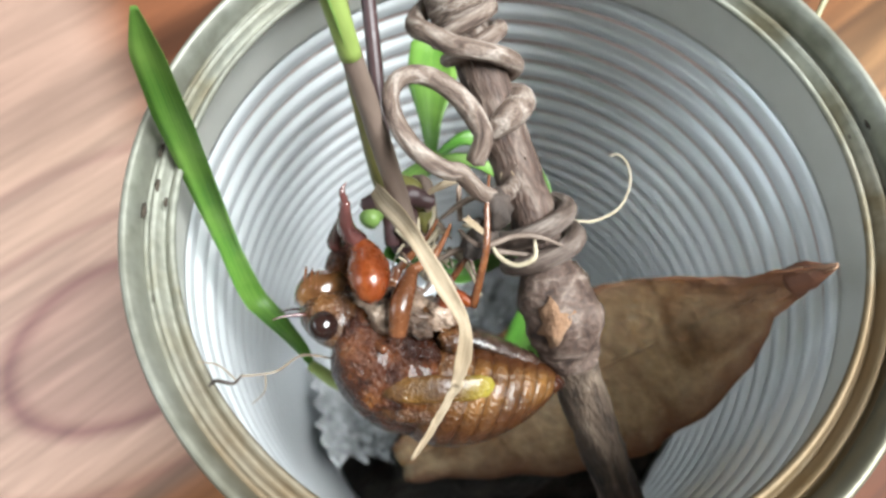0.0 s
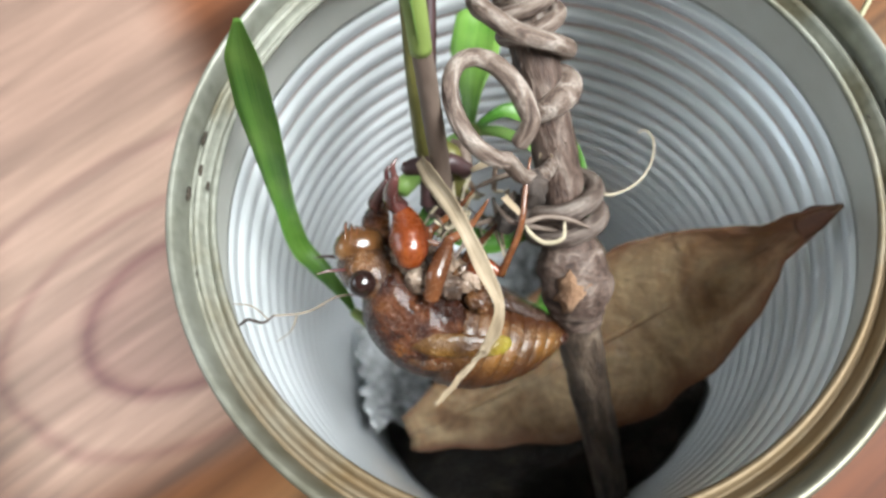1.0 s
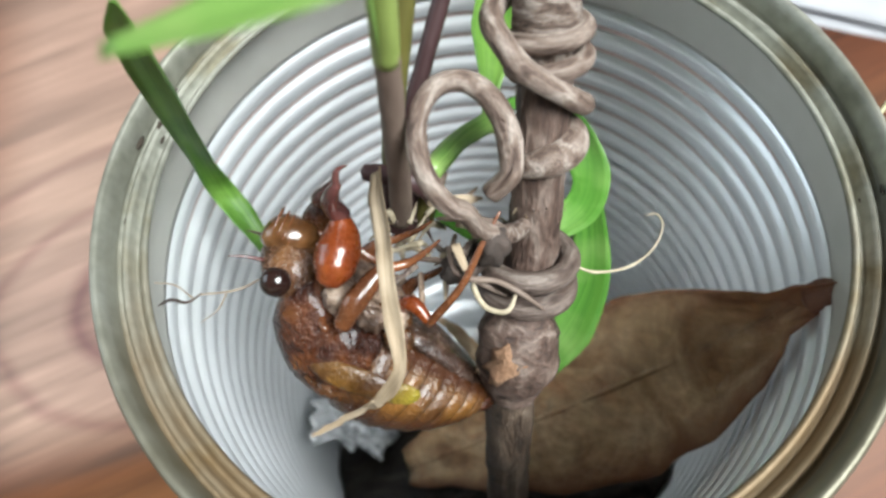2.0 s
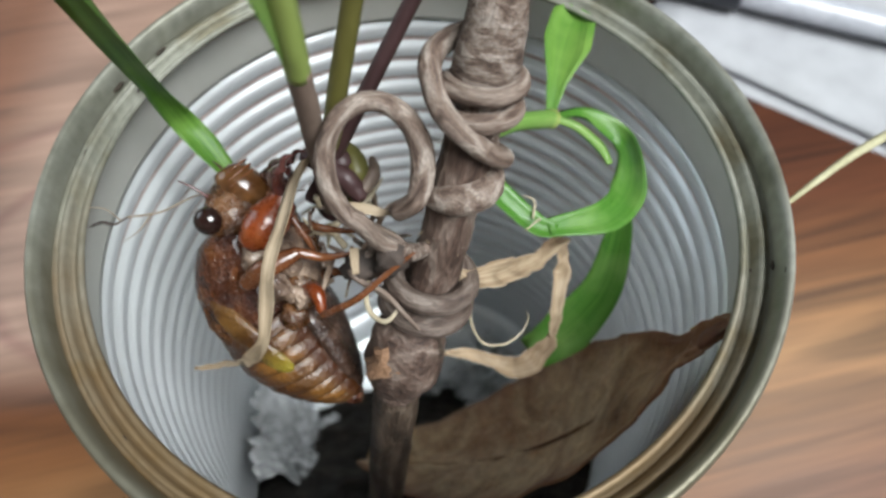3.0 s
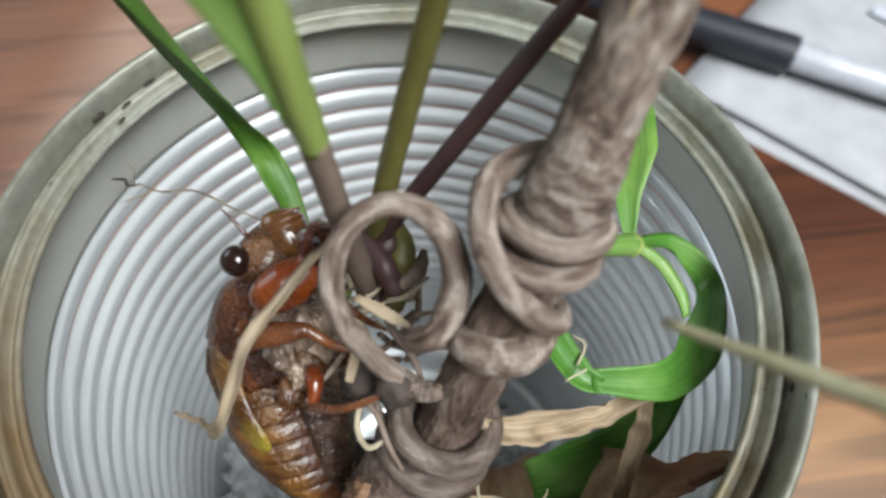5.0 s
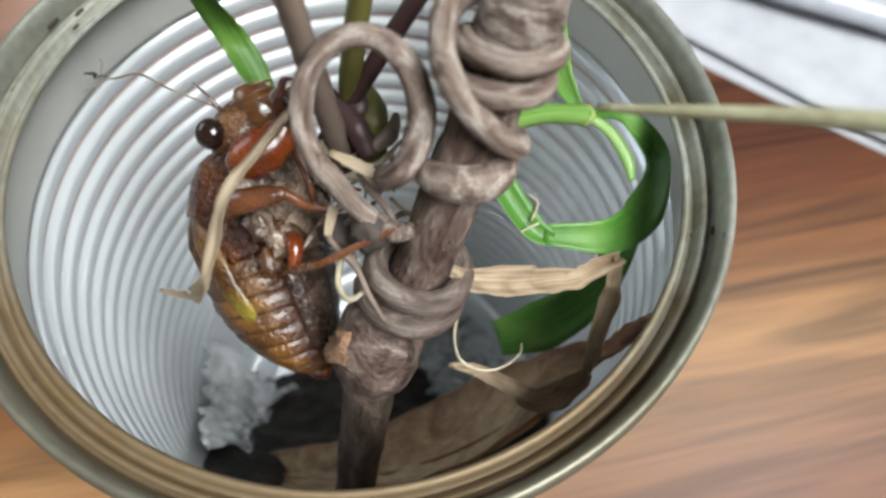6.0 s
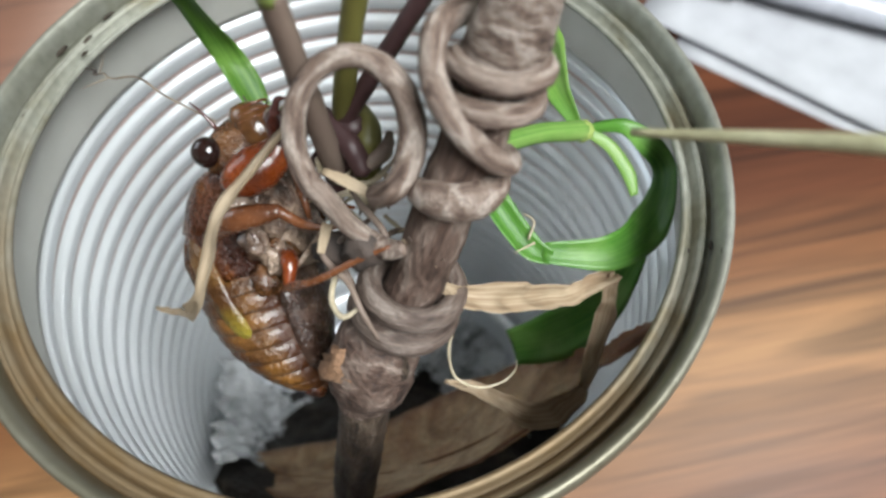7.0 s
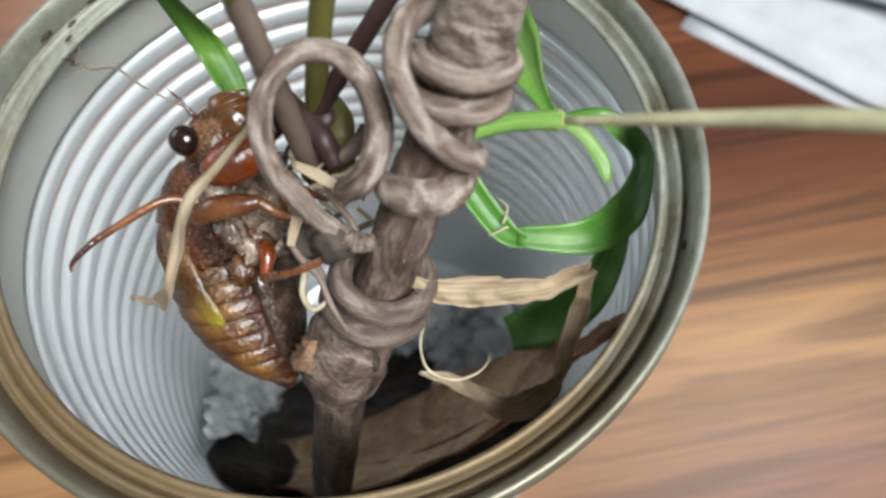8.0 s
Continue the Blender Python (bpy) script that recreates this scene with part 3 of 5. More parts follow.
# ---- table ----
table = thing("table", (0, 0, -0.75), "varnished red-brown wooden table with bold grain", "table")
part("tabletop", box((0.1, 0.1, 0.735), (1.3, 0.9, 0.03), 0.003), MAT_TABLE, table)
for sx in (-0.48, 0.68):
    for sy in (-0.28, 0.48):
        part("leg", box((sx, sy, 0.36), (0.06, 0.06, 0.72), 0.004), MAT_TABLE, table)


# ---- tin can ----
def can_profile():
    z, inner = 2.0, []
    while z <= 105.6:
        r = 36.25 if z < 98 else 36.6
        if 9.0 < z < 98.3:
            p = ((z - 93.5) / 4.1) % 1.0
            r += 0.50 * math.cos(2 * math.pi * p) + 0.15 * math.cos(4 * math.pi * p)
        inner.append((r, z))
        z += 0.37
    outer = [(r + 0.32, z) for r, z in reversed(inner)]
    return inner + outer


def neck_profile():
    inner = [(35.95, 97.6), (35.9, 98.4), (35.95, 100), (36.0, 102), (36.05, 104), (36.1, 105.9), (36.3, 106.3)]
    return inner + [(r + 0.2, z) for r, z in reversed(inner)]


can = thing("tin_can", (0, 0, 0), "opened tin can with ribbed inside, standing on the table", "can")
part("wall", lathe(can_profile(), 180), MAT_TIN_IN, can, "ribbed greyish-white lacquered inside wall")
part("neck", lathe(neck_profile(), 180), MAT_NECK, can, "smooth grey-olive band under the lip")
part("base", lathe([(0.01, 0.6), (33.0, 0.6), (36.0, 0.4), (37.2, 0.3), (37.4, 1.6), (37.0, 3.0), (36.4, 3.0), (36.0, 1.4), (33.0, 1.6), (30.0, 1.6), (29.4, 2.1), (28.6, 2.1), (28.0, 1.6), (22.0, 1.6), (21.4, 2.1), (20.6, 2.1), (20.0, 1.6), (0.01, 1.6)], 120), MAT_TIN_IN, can, "pale lacquered bottom with pressed rings")
part("seam", lathe([(37.5, 106.2), (37.9, 107.0), (37.98, 108.4), (37.8, 109.5), (37.35, 110.1), (36.9, 109.8), (36.6, 108.7), (36.45, 107.6), (36.4, 106.6)], 200, 0.05), MAT_TIN_RIM, can, "scuffed bare tin seam round the mouth")
lip = part("lip", lathe([(36.6, 107.9), (36.4, 107.0), (36.2, 106.6), (35.9, 107.25), (35.6, 107.4), (35.3, 106.9), (35.1, 106.0), (34.8, 105.9), (34.5, 106.5), (34.1, 106.95), (33.8, 106.85), (33.65, 106.5), (33.8, 106.25), (34.3, 106.1), (34.75, 105.55), (35.2, 105.6), (35.6, 106.6), (36.0, 106.1), (36.4, 106.5)], 240, 0.12), MAT_LIP, can, "ragged cut edge of the lid")
part("label", lathe([(37.05, 4.0), (37.05, 105.6), (36.95, 105.8), (36.75, 105.6), (36.75, 4.0)], 120), MAT_LABEL, can, "pinkish printed label outside")


def on_can(az, r, z):
    a = radians(az)
    return Vector((r * math.cos(a), r * math.sin(a), z))


random.seed(11)
for az, r, z, s in ((152, 35.6, 107.3, .75), (146, 35.9, 107.6, .8), (157, 36.2, 108, .9), (155, 34.6, 107.1, .6), (171, 35.9, 107.2, .4), (-164, 35.6, 107.1, .4),
                    (-17, 36.3, 107.9, .55), (-19, 36.9, 109.6, .45), (-18, 34.6, 107.1, .3), (-155, 35.7, 107.2, .4), (-135, 35.5, 107.1, .35)):
    a = radians(az)
    turn = Matrix(((-math.sin(a), math.cos(a), 0), (math.cos(a), math.sin(a), 0), (0, 0, 1)))
    part("dirt_spot", blob(on_can(az, r, z), (s * 0.85, s * 0.30, s * 0.2), az, 0.6, turn), MAT_DIRT, can)
for i in range(9):                                     # unreadable print as bars on the label
    az, z = -53 + (i % 3) * 4.2, 96 - (i // 3) * 4.5
    a = radians(az)
    turn = Matrix(((-math.sin(a), 0, math.cos(a)), (math.cos(a), 0, math.sin(a)), (0, 1, 0)))
    part("print_bar", box(on_can(az, 37.1, z) * K, (0.0019 + 0.0006 * (i % 2), 0.0007, 0.00025), 0, turn), MAT_INK, can, smooth=False)


def soil_height(x, y):
    """Soil heaped against the near side of the tin; the far part of the bottom is bare."""
    h = 50 + 0.28 * min(0.0, x) - 1.2 * max(0.0, y + 27) - 0.16 * max(0.0, x) - 0.10 * max(0.0, -20 - x)
    r, az = math.hypot(x, y), math.degrees(math.atan2(y, x)) % 360 - 224
    k = max(0.0, min(1.0, (r - 23) / 12))
    h += 15 * k * k * (3 - 2 * k) * math.exp(-(az / 20) ** 2)   # banked up against the wall
    h += 3.0 * noise.noise(Vector((x * 0.09, y * 0.09, 3))) + 1.6 * noise.noise(Vector((x * 0.27, y * 0.27, 7))) + 0.7 * noise.noise(Vector((x * 0.9, y * 0.9, 1)))
    return max(0.8, h)


def soil_bed(radius):
    bm = bmesh.new()
    rows = [[bm.verts.new((0, 0, soil_height(0, 0) * K))]]
    for i in range(1, 49):
        rr = radius * i / 48
        rows.append([bm.verts.new((rr * math.cos(a) * K, rr * math.sin(a) * K, soil_height(rr * math.cos(a), rr * math.sin(a)) * K)) for a in (2 * math.pi * k / 120 for k in range(120))])
    for k in range(120):
        bm.faces.new((rows[0][0], rows[1][k], rows[1][(k + 1) % 120]))
    for i in range(1, 48):
        for k in range(120):
            bm.faces.new((rows[i][k], rows[i + 1][k], rows[i + 1][(k + 1) % 120], rows[i][(k + 1) % 120]))
    return bm


tagged(part("soil", soil_bed(35.7), MAT_SOIL), "damp black soil heaped in the bottom of the tin", "soil", kind="stuff")


def film_scrap(az0, az1, r0, r1, lift, climb, seed, label):
    """A crumpled strip of clear film lying along the foot of the wall."""
    bm = bmesh.new()
    n, m = 76, 26
    g = []
    for i in range(n):
        torn = r0 + (r1 - r0) * 0.55 * abs(noise.noise(Vector((i * 0.09, 5, seed))) + 0.5 * noise.noise(Vector((i * 0.31, 2, seed))))
        row = []
        for k in range(m):
            a = radians(az0 + (az1 - az0) * i / (n - 1) + 9 * noise.noise(Vector((k * 0.17, 8, seed))) + 4 * noise.noise(Vector((k * 0.5, 1, seed))))
            r = torn + (r1 - torn) * k / (m - 1) + 1.2 * noise.noise(Vector((i * 0.16, k * 0.05, seed)))
            x, y = r * math.cos(a), r * math.sin(a)
            crease = abs(noise.noise(Vector((i * 0.13, k * 0.18, seed)))) * 4.5 + abs(noise.noise(Vector((i * 0.36, k * 0.42, seed + 4)))) * 2.8 + abs(noise.noise(Vector((i * 0.8, k * 0.9, seed + 8)))) * 1.0
            row.append(bm.verts.new((x * K, y * K, (max(1.9, soil_height(x, y)) + lift + crease + climb * max(0.0, (r - 23) / 10) ** 1.5) * K)))
        g.append(row)
    low = [[bm.verts.new(v.co - Vector((0, 0, 0.0003))) for v in r] for r in g]
    for i in range(n - 1):
        for k in range(m - 1):
            bm.faces.new((g[i][k], g[i + 1][k], g[i + 1][k + 1], g[i][k + 1]))
            bm.faces.new((low[i][k], low[i][k + 1], low[i + 1][k + 1], low[i + 1][k]))
    for i in range(n - 1):
        for k in (0, m - 1):
            bm.faces.new((g[i][k], low[i][k], low[i + 1][k], g[i + 1][k]))
    for k in range(m - 1):
        for i in (0, n - 1):
            bm.faces.new((g[i][k], g[i][k + 1], low[i][k + 1], low[i][k]))
    a = radians((az0 + az1) / 2)
    at = Vector(((r0 + r1) / 2 * math.cos(a), (r0 + r1) / 2 * math.sin(a), soil_height((r0 + r1) / 2 * math.cos(a), (r0 + r1) / 2 * math.sin(a)))) * K
    top = thing("film_scrap", at, label, "plastic film", "film scraps")
    part("film", bm, MAT_FILM, top)
    return top, at


FILMS = [film_scrap(152, 195, 21, 33.2, 0.4, 30, 2, "crumpled shiny clear film on black soil"), film_scrap(62, 128, 5, 17, 0.4, 0, 6, "crumpled pale film scrap on soil"), film_scrap(-22, 62, 9, 29, 0.4, 0, 9, "crumpled pale film scrap on soil")]

# ---- paper and pen on the table ----
DIR1, DIR2 = Vector((0.80, -0.60, 0)), Vector((0.60, 0.80, 0))


def sheet(name, corner, a, b, z, label, skew=0.0):
    bm = bmesh.new()
    d1 = (DIR1 + DIR2 * skew).normalized()
    d2 = Vector((-d1.y, d1.x, 0))
    nx, ny = 24, 18
    g = [[bm.verts.new(Vector(corner) + d1 * a * i / nx + d2 * b * j / ny + Vector((0, 0, z + 0.0012 * noise.noise(Vector((i * 0.22, j * 0.25, z * 900)))))) for j in range(ny + 1)] for i in range(nx + 1)]
    low = [[bm.verts.new(v.co - Vector((0, 0, 0.0002))) for v in r] for r in g]
    for i in range(nx):
        for j in range(ny):
            bm.faces.new((g[i][j], g[i + 1][j], g[i + 1][j + 1], g[i][j + 1]))
            bm.faces.new((low[i][j], low[i][j + 1], low[i + 1][j + 1], low[i + 1][j]))
    for i in range(nx):
        for j in (0, ny):
            bm.faces.new((g[i][j], low[i][j], low[i + 1][j], g[i + 1][j]))
    for j in range(ny):
        for i in (0, nx):
            bm.faces.new((g[i][j], g[i][j + 1], low[i][j + 1], low[i][j]))
    top = thing(name, corner, label, "paper", "papers on the table")
    ob = part("sheet", bm, MAT_PAPER, top)
    return top, d1, d2


def settle(ob, base):
    """Moves the meshes of a thing built round the origin so that the thing's own origin is its base."""
    done = set()
    for o in ob.children_recursive:
        if o.type == "MESH" and o.data.name not in done:
            done.add(o.data.name)
            o.data.transform(Matrix.Translation(-Vector(base)))


for film, at in FILMS:
    settle(film, at)

paper, pd1, pd2 = sheet("paper_sheet", (0.076, 0.137, 0.0), 0.29, 0.20, 0.0030, "white printed paper sheet lying on the table")
for i, (u, v, w) in enumerate(((0.085, 0.045, 0.06), (0.10, 0.062, 0.05), (0.075, 0.080, 0.08), (0.16, 0.05, 0.05), (0.15, 0.085, 0.07))):
    c = Vector((0.076, 0.137, 0.0046)) + pd1 * u + pd2 * v
    turn = Matrix(((pd1.x, pd2.x, 0), (pd1.y, pd2.y, 0), (0, 0, 1)))
    part("print_bar", box(c, (w, 0.006, 0.0003), 0, turn), MAT_PRINT, paper, smooth=False)
settle(paper, (0.076, 0.137, 0.0))
paper2, _, _ = sheet("paper_sheet", (0.086, 0.122, 0.0), 0.28, 0.20, 0.0008, "white paper sheet under another sheet", 0.05)
settle(paper2, (0.086, 0.122, 0.0))

pen = thing("pen", (0.110, 0.146, 0.0052), "ballpoint pen with black grip and frosted barrel on paper", "pen")
pa, pdir = Vector((110, 146, 10.6)), Vector((0.927, -0.375, 0))
part("grip", tube([pa - pdir * 84, pa - pdir * 60, pa - pdir * 2, pa], [5.4, 6.2, 6.6, 6.2], 30, 20), MAT_PEN_BLACK, pen, "black rubber grip")
part("barrel", tube([pa - pdir * 1, pa + pdir * 30, pa + pdir * 75], [4.6, 4.5, 4.4], 20, 20), MAT_PEN_CLEAR, pen, "frosted clear barrel")
part("nib", tube([pa - pdir * 84, pa - pdir * 96], [3.2, 0.6], 8, 14), MAT_PEN_CLEAR, pen)
settle(pen, (0.110, 0.146, 0.0052))

# ---- the stick with its dry tendrils ----
AXIS = [(-5.8, -33.2, 46), (-2.1, -27.5, 70), (0.6, -23.0, 88), (2.6, -20.3, 100), (4.6, -18.6, 106), (7.0, -16.6, 112), (9.5, -13.9, 120), (13.0, -9.6, 130), (16.6, -3.6, 143), (21.0, 2.3, 160), (28.5, 11.5, 192)]
AXIS_S = spline(AXIS, 3000)


def axis_at(z):
    q = min(AXIS_S, key=lambda p: abs(p.z - z))
    i = AXIS_S.index(q)
    t = (AXIS_S[min(i + 20, 2999)] - AXIS_S[max(i - 20, 0)]).normalized()
    return q, t


VIEW = Vector((0.05, -0.50, 0.86))


def round_stick(z0, a0, z1, a1, r0, r1=None, n=40):
    """Points of a strand wound round the stick: angle 0 faces the front, 90 its right."""
    r1 = r0 if r1 is None else r1
    out = []
    for i in range(n):
        u = i / (n - 1)
        c, t = axis_at(z0 + (z1 - z0) * u)
        front = (VIEW - t * VIEW.dot(t)).normalized()
        right = t.cross(front) * -1
        if right.x < 0:
            right = -right
        a, r = radians(a0 + (a1 - a0) * u), r0 + (r1 - r0) * u
        out.append(c + front * math.cos(a) * r + right * math.sin(a) * r)
    return out


BASE = Vector((-5.8, -33.2, 46)) * K
stick = thing("stick", BASE, "grey weathered stick wound with dry tendrils, held upright in the tin", "stick")
UPPER = [q for q in AXIS_S if q.z > 127][::60]
MIDDLE = [q for q in AXIS_S if 101 < q.z < 131][::60]
LOWER = [q for q in AXIS_S if q.z < 104][::60]
part("upper_stem", tube(UPPER, [2.1, 2.3, 2.3, 2.25, 2.2, 2.2], 90, 24, 0.10, 3), MAT_BARK, stick, "dry pale grey-brown bark")
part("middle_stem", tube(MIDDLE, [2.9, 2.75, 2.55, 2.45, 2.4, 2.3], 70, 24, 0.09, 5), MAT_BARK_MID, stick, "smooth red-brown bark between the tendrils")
part("lower_stem", tube(LOWER, [2.5, 2.6, 2.7, 2.75, 2.75, 2.9], 80, 24, 0.08, 8), MAT_BARK_DARK, stick, "darker bark")
part("node_swelling", tube([(1.6, -21.6, 97.5), (2.3, -20.8, 100.0), (2.9, -20.5, 103.0), (3.9, -19.2, 106.0), (5.2, -18.0, 108.0)], [2.8, 3.7, 4.3, 3.9, 2.8], 34, 26, 0.11, 5), MAT_BARK_MID, stick)
part("branch_scar", blob((0.9, -21.2, 105.2), (2.1, 1.7, 2.4), 4, 0.55), MAT_SCAR, stick, "orange-brown scar of a cut branch")
part("bark_ridge", tube([(5.2, -22.4, 103.0), (6.1, -21.9, 106.0), (6.3, -21.0, 108.5)], [0.3, 0.6, 0.25], 12, 8, 0.3), MAT_BARK_DARK, stick)



def wind(stops, n=60):
    """A strand round the stick through stops of (height, angle, distance from the axis)."""
    out = []
    for z, a, r in spline(stops, n):
        c, t = axis_at(z)
        front = (VIEW - t * VIEW.dot(t)).normalized()
        right = t.cross(front) * -1
        if right.x < 0:
            right = -right
        out.append(c + front * math.cos(radians(a)) * r + right * math.sin(radians(a)) * r)
    return out


ring = round_stick(108.6, -150, 113.8, 560, 3.9, 3.6, 70)
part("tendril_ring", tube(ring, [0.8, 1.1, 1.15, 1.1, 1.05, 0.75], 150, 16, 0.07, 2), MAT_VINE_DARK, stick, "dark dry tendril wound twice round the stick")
part("tendril_coil", tube(wind([(134.5, -230, 3.0), (133.6, -160, 3.6), (131.8, -95, 4.6), (129.2, -55, 4.2), (127.2, 0, 3.4), (126.0, 60, 3.2), (125.4, 120, 3.0)]), [0.7, 0.95, 1.0, 0.95, 0.95, 0.9, 0.7], 110, 16, 0.07, 6), MAT_VINE, stick, "loose pale tendril slanting round the stick")
part("tendril_coil", tube(wind([(128.9, -140, 2.8), (128.6, -70, 3.0), (129.0, 0, 3.05), (129.7, 90, 3.0), (130.4, 180, 2.9), (130.6, 270, 2.95), (130.9, 360, 3.0), (131.6, 450, 2.95), (132.4, 540, 2.7)], 90), [0.6, 0.8, 0.85, 0.85, 0.8, 0.85, 0.85, 0.8, 0.55], 160, 16, 0.07, 9), MAT_VINE, stick, "tendril wound tightly round the stick")
part("bark_sleeve", tube([axis_at(z)[0] for z in (130.6, 131.6, 133.0, 135.0, 138.0)], [2.4, 2.75, 2.75, 2.5, 2.2], 30, 24, 0.10, 14), MAT_BARK, stick, "swollen grey bark above the coils")
band = round_stick(124.8, 165, 121.6, -80, 2.5, 2.5, 24)
part("tendril_band", tube(band, [0.8, 1.35, 1.55, 1.4, 0.9], 60, 14, 0.05, 12), MAT_VINE, stick, "broad pale tendril band")
LC, E1, E2 = Vector((3.3, -11.4, 126.5)), Vector((1, 0.05, 0)), Vector((0.0, 0.62, 0.785))


def loop_at(deg, r=1.0):
    a = radians(deg)
    return LC + E1 * (4.15 * r * math.cos(a)) + E2 * (5.35 * r * math.sin(a))


loop_pts = [(3.6, -14.9, 118.2), (2.2, -14.6, 120.0)] + [loop_at(d) for d in range(235, -61, -15)] + [(4.6, -13.2, 121.4)]
part("tendril_loop", tube(loop_pts, [0.8, 0.9, 0.85, 0.8, 0.85, 0.95, 1.1, 0.95], 150, 16, 0.07, 15), MAT_VINE, stick, "round dry tendril loop")
part("tendril_stub", tube([(3.6, -14.9, 118.2), (5.2, -15.6, 117.6), (6.6, -15.8, 118.2)], [0.8, 0.9, 0.6], 14, 10, 0.15, 21), MAT_VINE, stick)
part("bud", blob((3.3, -15.4, 117.0), (1.7, 1.3, 2.0), 6, 0.35), MAT_TWIG, stick, "small dark bud")
part("bud", blob((1.2, -14.0, 114.6), (2.6, 1.5, 1.3), 9, 0.35), MAT_TWIG, stick, "small dark bud")
random.seed(21)
for i in range(34):                                    # frayed fibres lifting off the bark
    z = random.choice((random.uniform(115, 121), random.uniform(126, 131), random.uniform(138, 156), random.uniform(138, 156)))
    c, t = axis_at(z)
    front = (VIEW - t * VIEW.dot(t)).normalized()
    side = t.cross(front)
    a = random.uniform(-1.9, 1.9)
    d = front * math.cos(a) + side * math.sin(a)
    p = c + d * 2.15
    up = t * random.choice((-1, 1)) * random.uniform(0.8, 2.2)
    part("bark_fibre", ribbon([p, p + up * 0.6 + d * 0.15, p + up + d * random.uniform(0.3, 0.8)], [0.35, 0.28, 0.06], [tuple(d)], 8, 0.08, 0.1, 0, 0, 3), MAT_VINE if i % 3 else MAT_STRAW, stick)
settle(stick, BASE)

# ---- rooted shoots: three stems behind the loop ----
SB = Vector((0.2, -4.4, 112.5)) * K
shoots = thing("plant_shoots", SB, "three young stems rising from one rooted base", "plant")
stem = part("stem", tube([(0.0, -5.4, 113), (-0.3, -6.6, 121), (-0.7, -7.6, 130), (-0.9, -8.2, 136)], [1.1, 1.05, 0.95, 0.92], 34, 14, 0.07, 2), MAT_STEM_B, shoots, "brownish lower stem")
part("stem_top", tube([(-0.9, -8.1, 135.4), (-1.1, -8.8, 142), (-1.4, -9.8, 152), (-1.8, -11.4, 166)], [0.95, 1.0, 1.05, 1.0], 30, 14, 0.05, 3), MAT_STEM_G, stem, "pale green upper stem")
part("stem", tube([(0.2, -3.6, 113), (1.8, -3.2, 124), (5.0, -2.8, 138), (8.4, -2.2, 152), (12.5, -1.6, 170)], [1.0, 0.95, 0.85, 0.85, 0.8], 40, 12, 0.06, 4), MAT_STEM_O, shoots, "olive stem")
part("stem", tube([(-1.8, -4.6, 114), (4.2, -2.8, 124), (12.6, 0.3, 137), (21.0, 3.2, 150), (30, 6.0, 164)], [0.85, 0.78, 0.72, 0.68, 0.6], 40, 12, 0.06, 6), MAT_STEM_P, shoots, "purple-brown stem")
part("leaf", ribbon([(-1.0, -8.4, 136), (-2.0, -9.4, 143), (-3.4, -10.2, 149), (-5.5, -11.0, 154), (-8, -12, 158)], [1.3, 1.9, 2.5, 3.0, 2.4], [(0.2, -0.95, 0.1), (0.5, -0.7, 0.5), (0.4, -0.2, 0.9)], 30, 0.15, 0.12), MAT_BLADE_L, shoots, "pale green young leaf")
HINGE = Vector((-1.3, -9.4, 147)) * K
side_leaf = part("side_leaf", ribbon([(0, 0, 0), (-3.2, -5.1, 2.2), (-7.2, -9.1, 2.8), (-11.7, -8.1, 2.2), (-15.7, -6.1, 1.2)], [1.4, 2.4, 3.0, 2.6, 1.0], [(0.1, -0.2, 1), (0.0, -0.1, 1)], 26, 0.15, 0.12), MAT_BLADE_L, shoots, "pale green drooping leaf")
part("sheath", tube([(0.4, -4.6, 111.5), (1.0, -4.4, 115), (2.0, -3.9, 119)], [2.1, 1.9, 1.2], 18, 14, 0.15, 8), MAT_STEM_P, shoots, "purplish leaf sheath")
part("sheath", tube([(2.0, -6.0, 111.5), (2.9, -5.4, 115), (3.4, -4.8, 118)], [1.2, 1.3, 0.5], 14, 12, 0.15, 9), MAT_STEM_O, shoots, "olive leaf sheath")
part("sheath", tube([(-1.5, -2.3, 118.6), (0.1, -4.2, 118.5), (1.7, -6.0, 118.0), (2.8, -7.5, 116.5)], [0.8, 1.05, 1.1, 0.9], 30, 14, 0.15, 11), MAT_STEM_P, shoots, "thick purple-brown sheath")
part("sheath", tube([(1.8, -1.6, 118.1), (2.8, -3.5, 118.1), (3.0, -5.2, 117.5), (2.4, -6.2, 116.0)], [0.8, 1.15, 1.2, 0.7], 20, 14, 0.12, 13), MAT_STEM_O, shoots, "olive bulb")
part("sheath", tube([(4.9, -4.0, 117.6), (4.5, -5.8, 117.5), (3.3, -6.9, 117.0), (2.0, -7.4, 116.0)], [0.4, 0.8, 0.75, 0.4], 24, 12, 0.4, 17), MAT_STEM_B, shoots)
random.seed(5)
for i in range(34):                                    # fine roots and husks tangled at the base
    a = Vector((random.uniform(-2.5, 4.5), random.uniform(-13, -5), random.uniform(110, 115)))
    d = Vector((random.uniform(-4, 4), random.uniform(-4, 3), random.uniform(-4, 3)))
    part("rootlet", tube([a, a + d * 0.5 + Vector((0, 0, random.uniform(-1, 1.4))), a + d], [random.uniform(.18, .45), random.uniform(.15, .4), 0.1], 12, 6, 0.2, i), (MAT_ROOT, MAT_VINE, MAT_ROOT, MAT_MUD)[i % 4], shoots)
part("husk", ribbon([(0.1, -10.2, 120.5), (1.9, -11.0, 120.3), (3.4, -11.7, 120.0), (4.6, -12.1, 119.6)], [0.5, 1.0, 0.9, 0.2], [(0, -0.4, 0.9)], 12, 0.12, 0.2), MAT_STRAW, shoots, "straw-coloured husk")
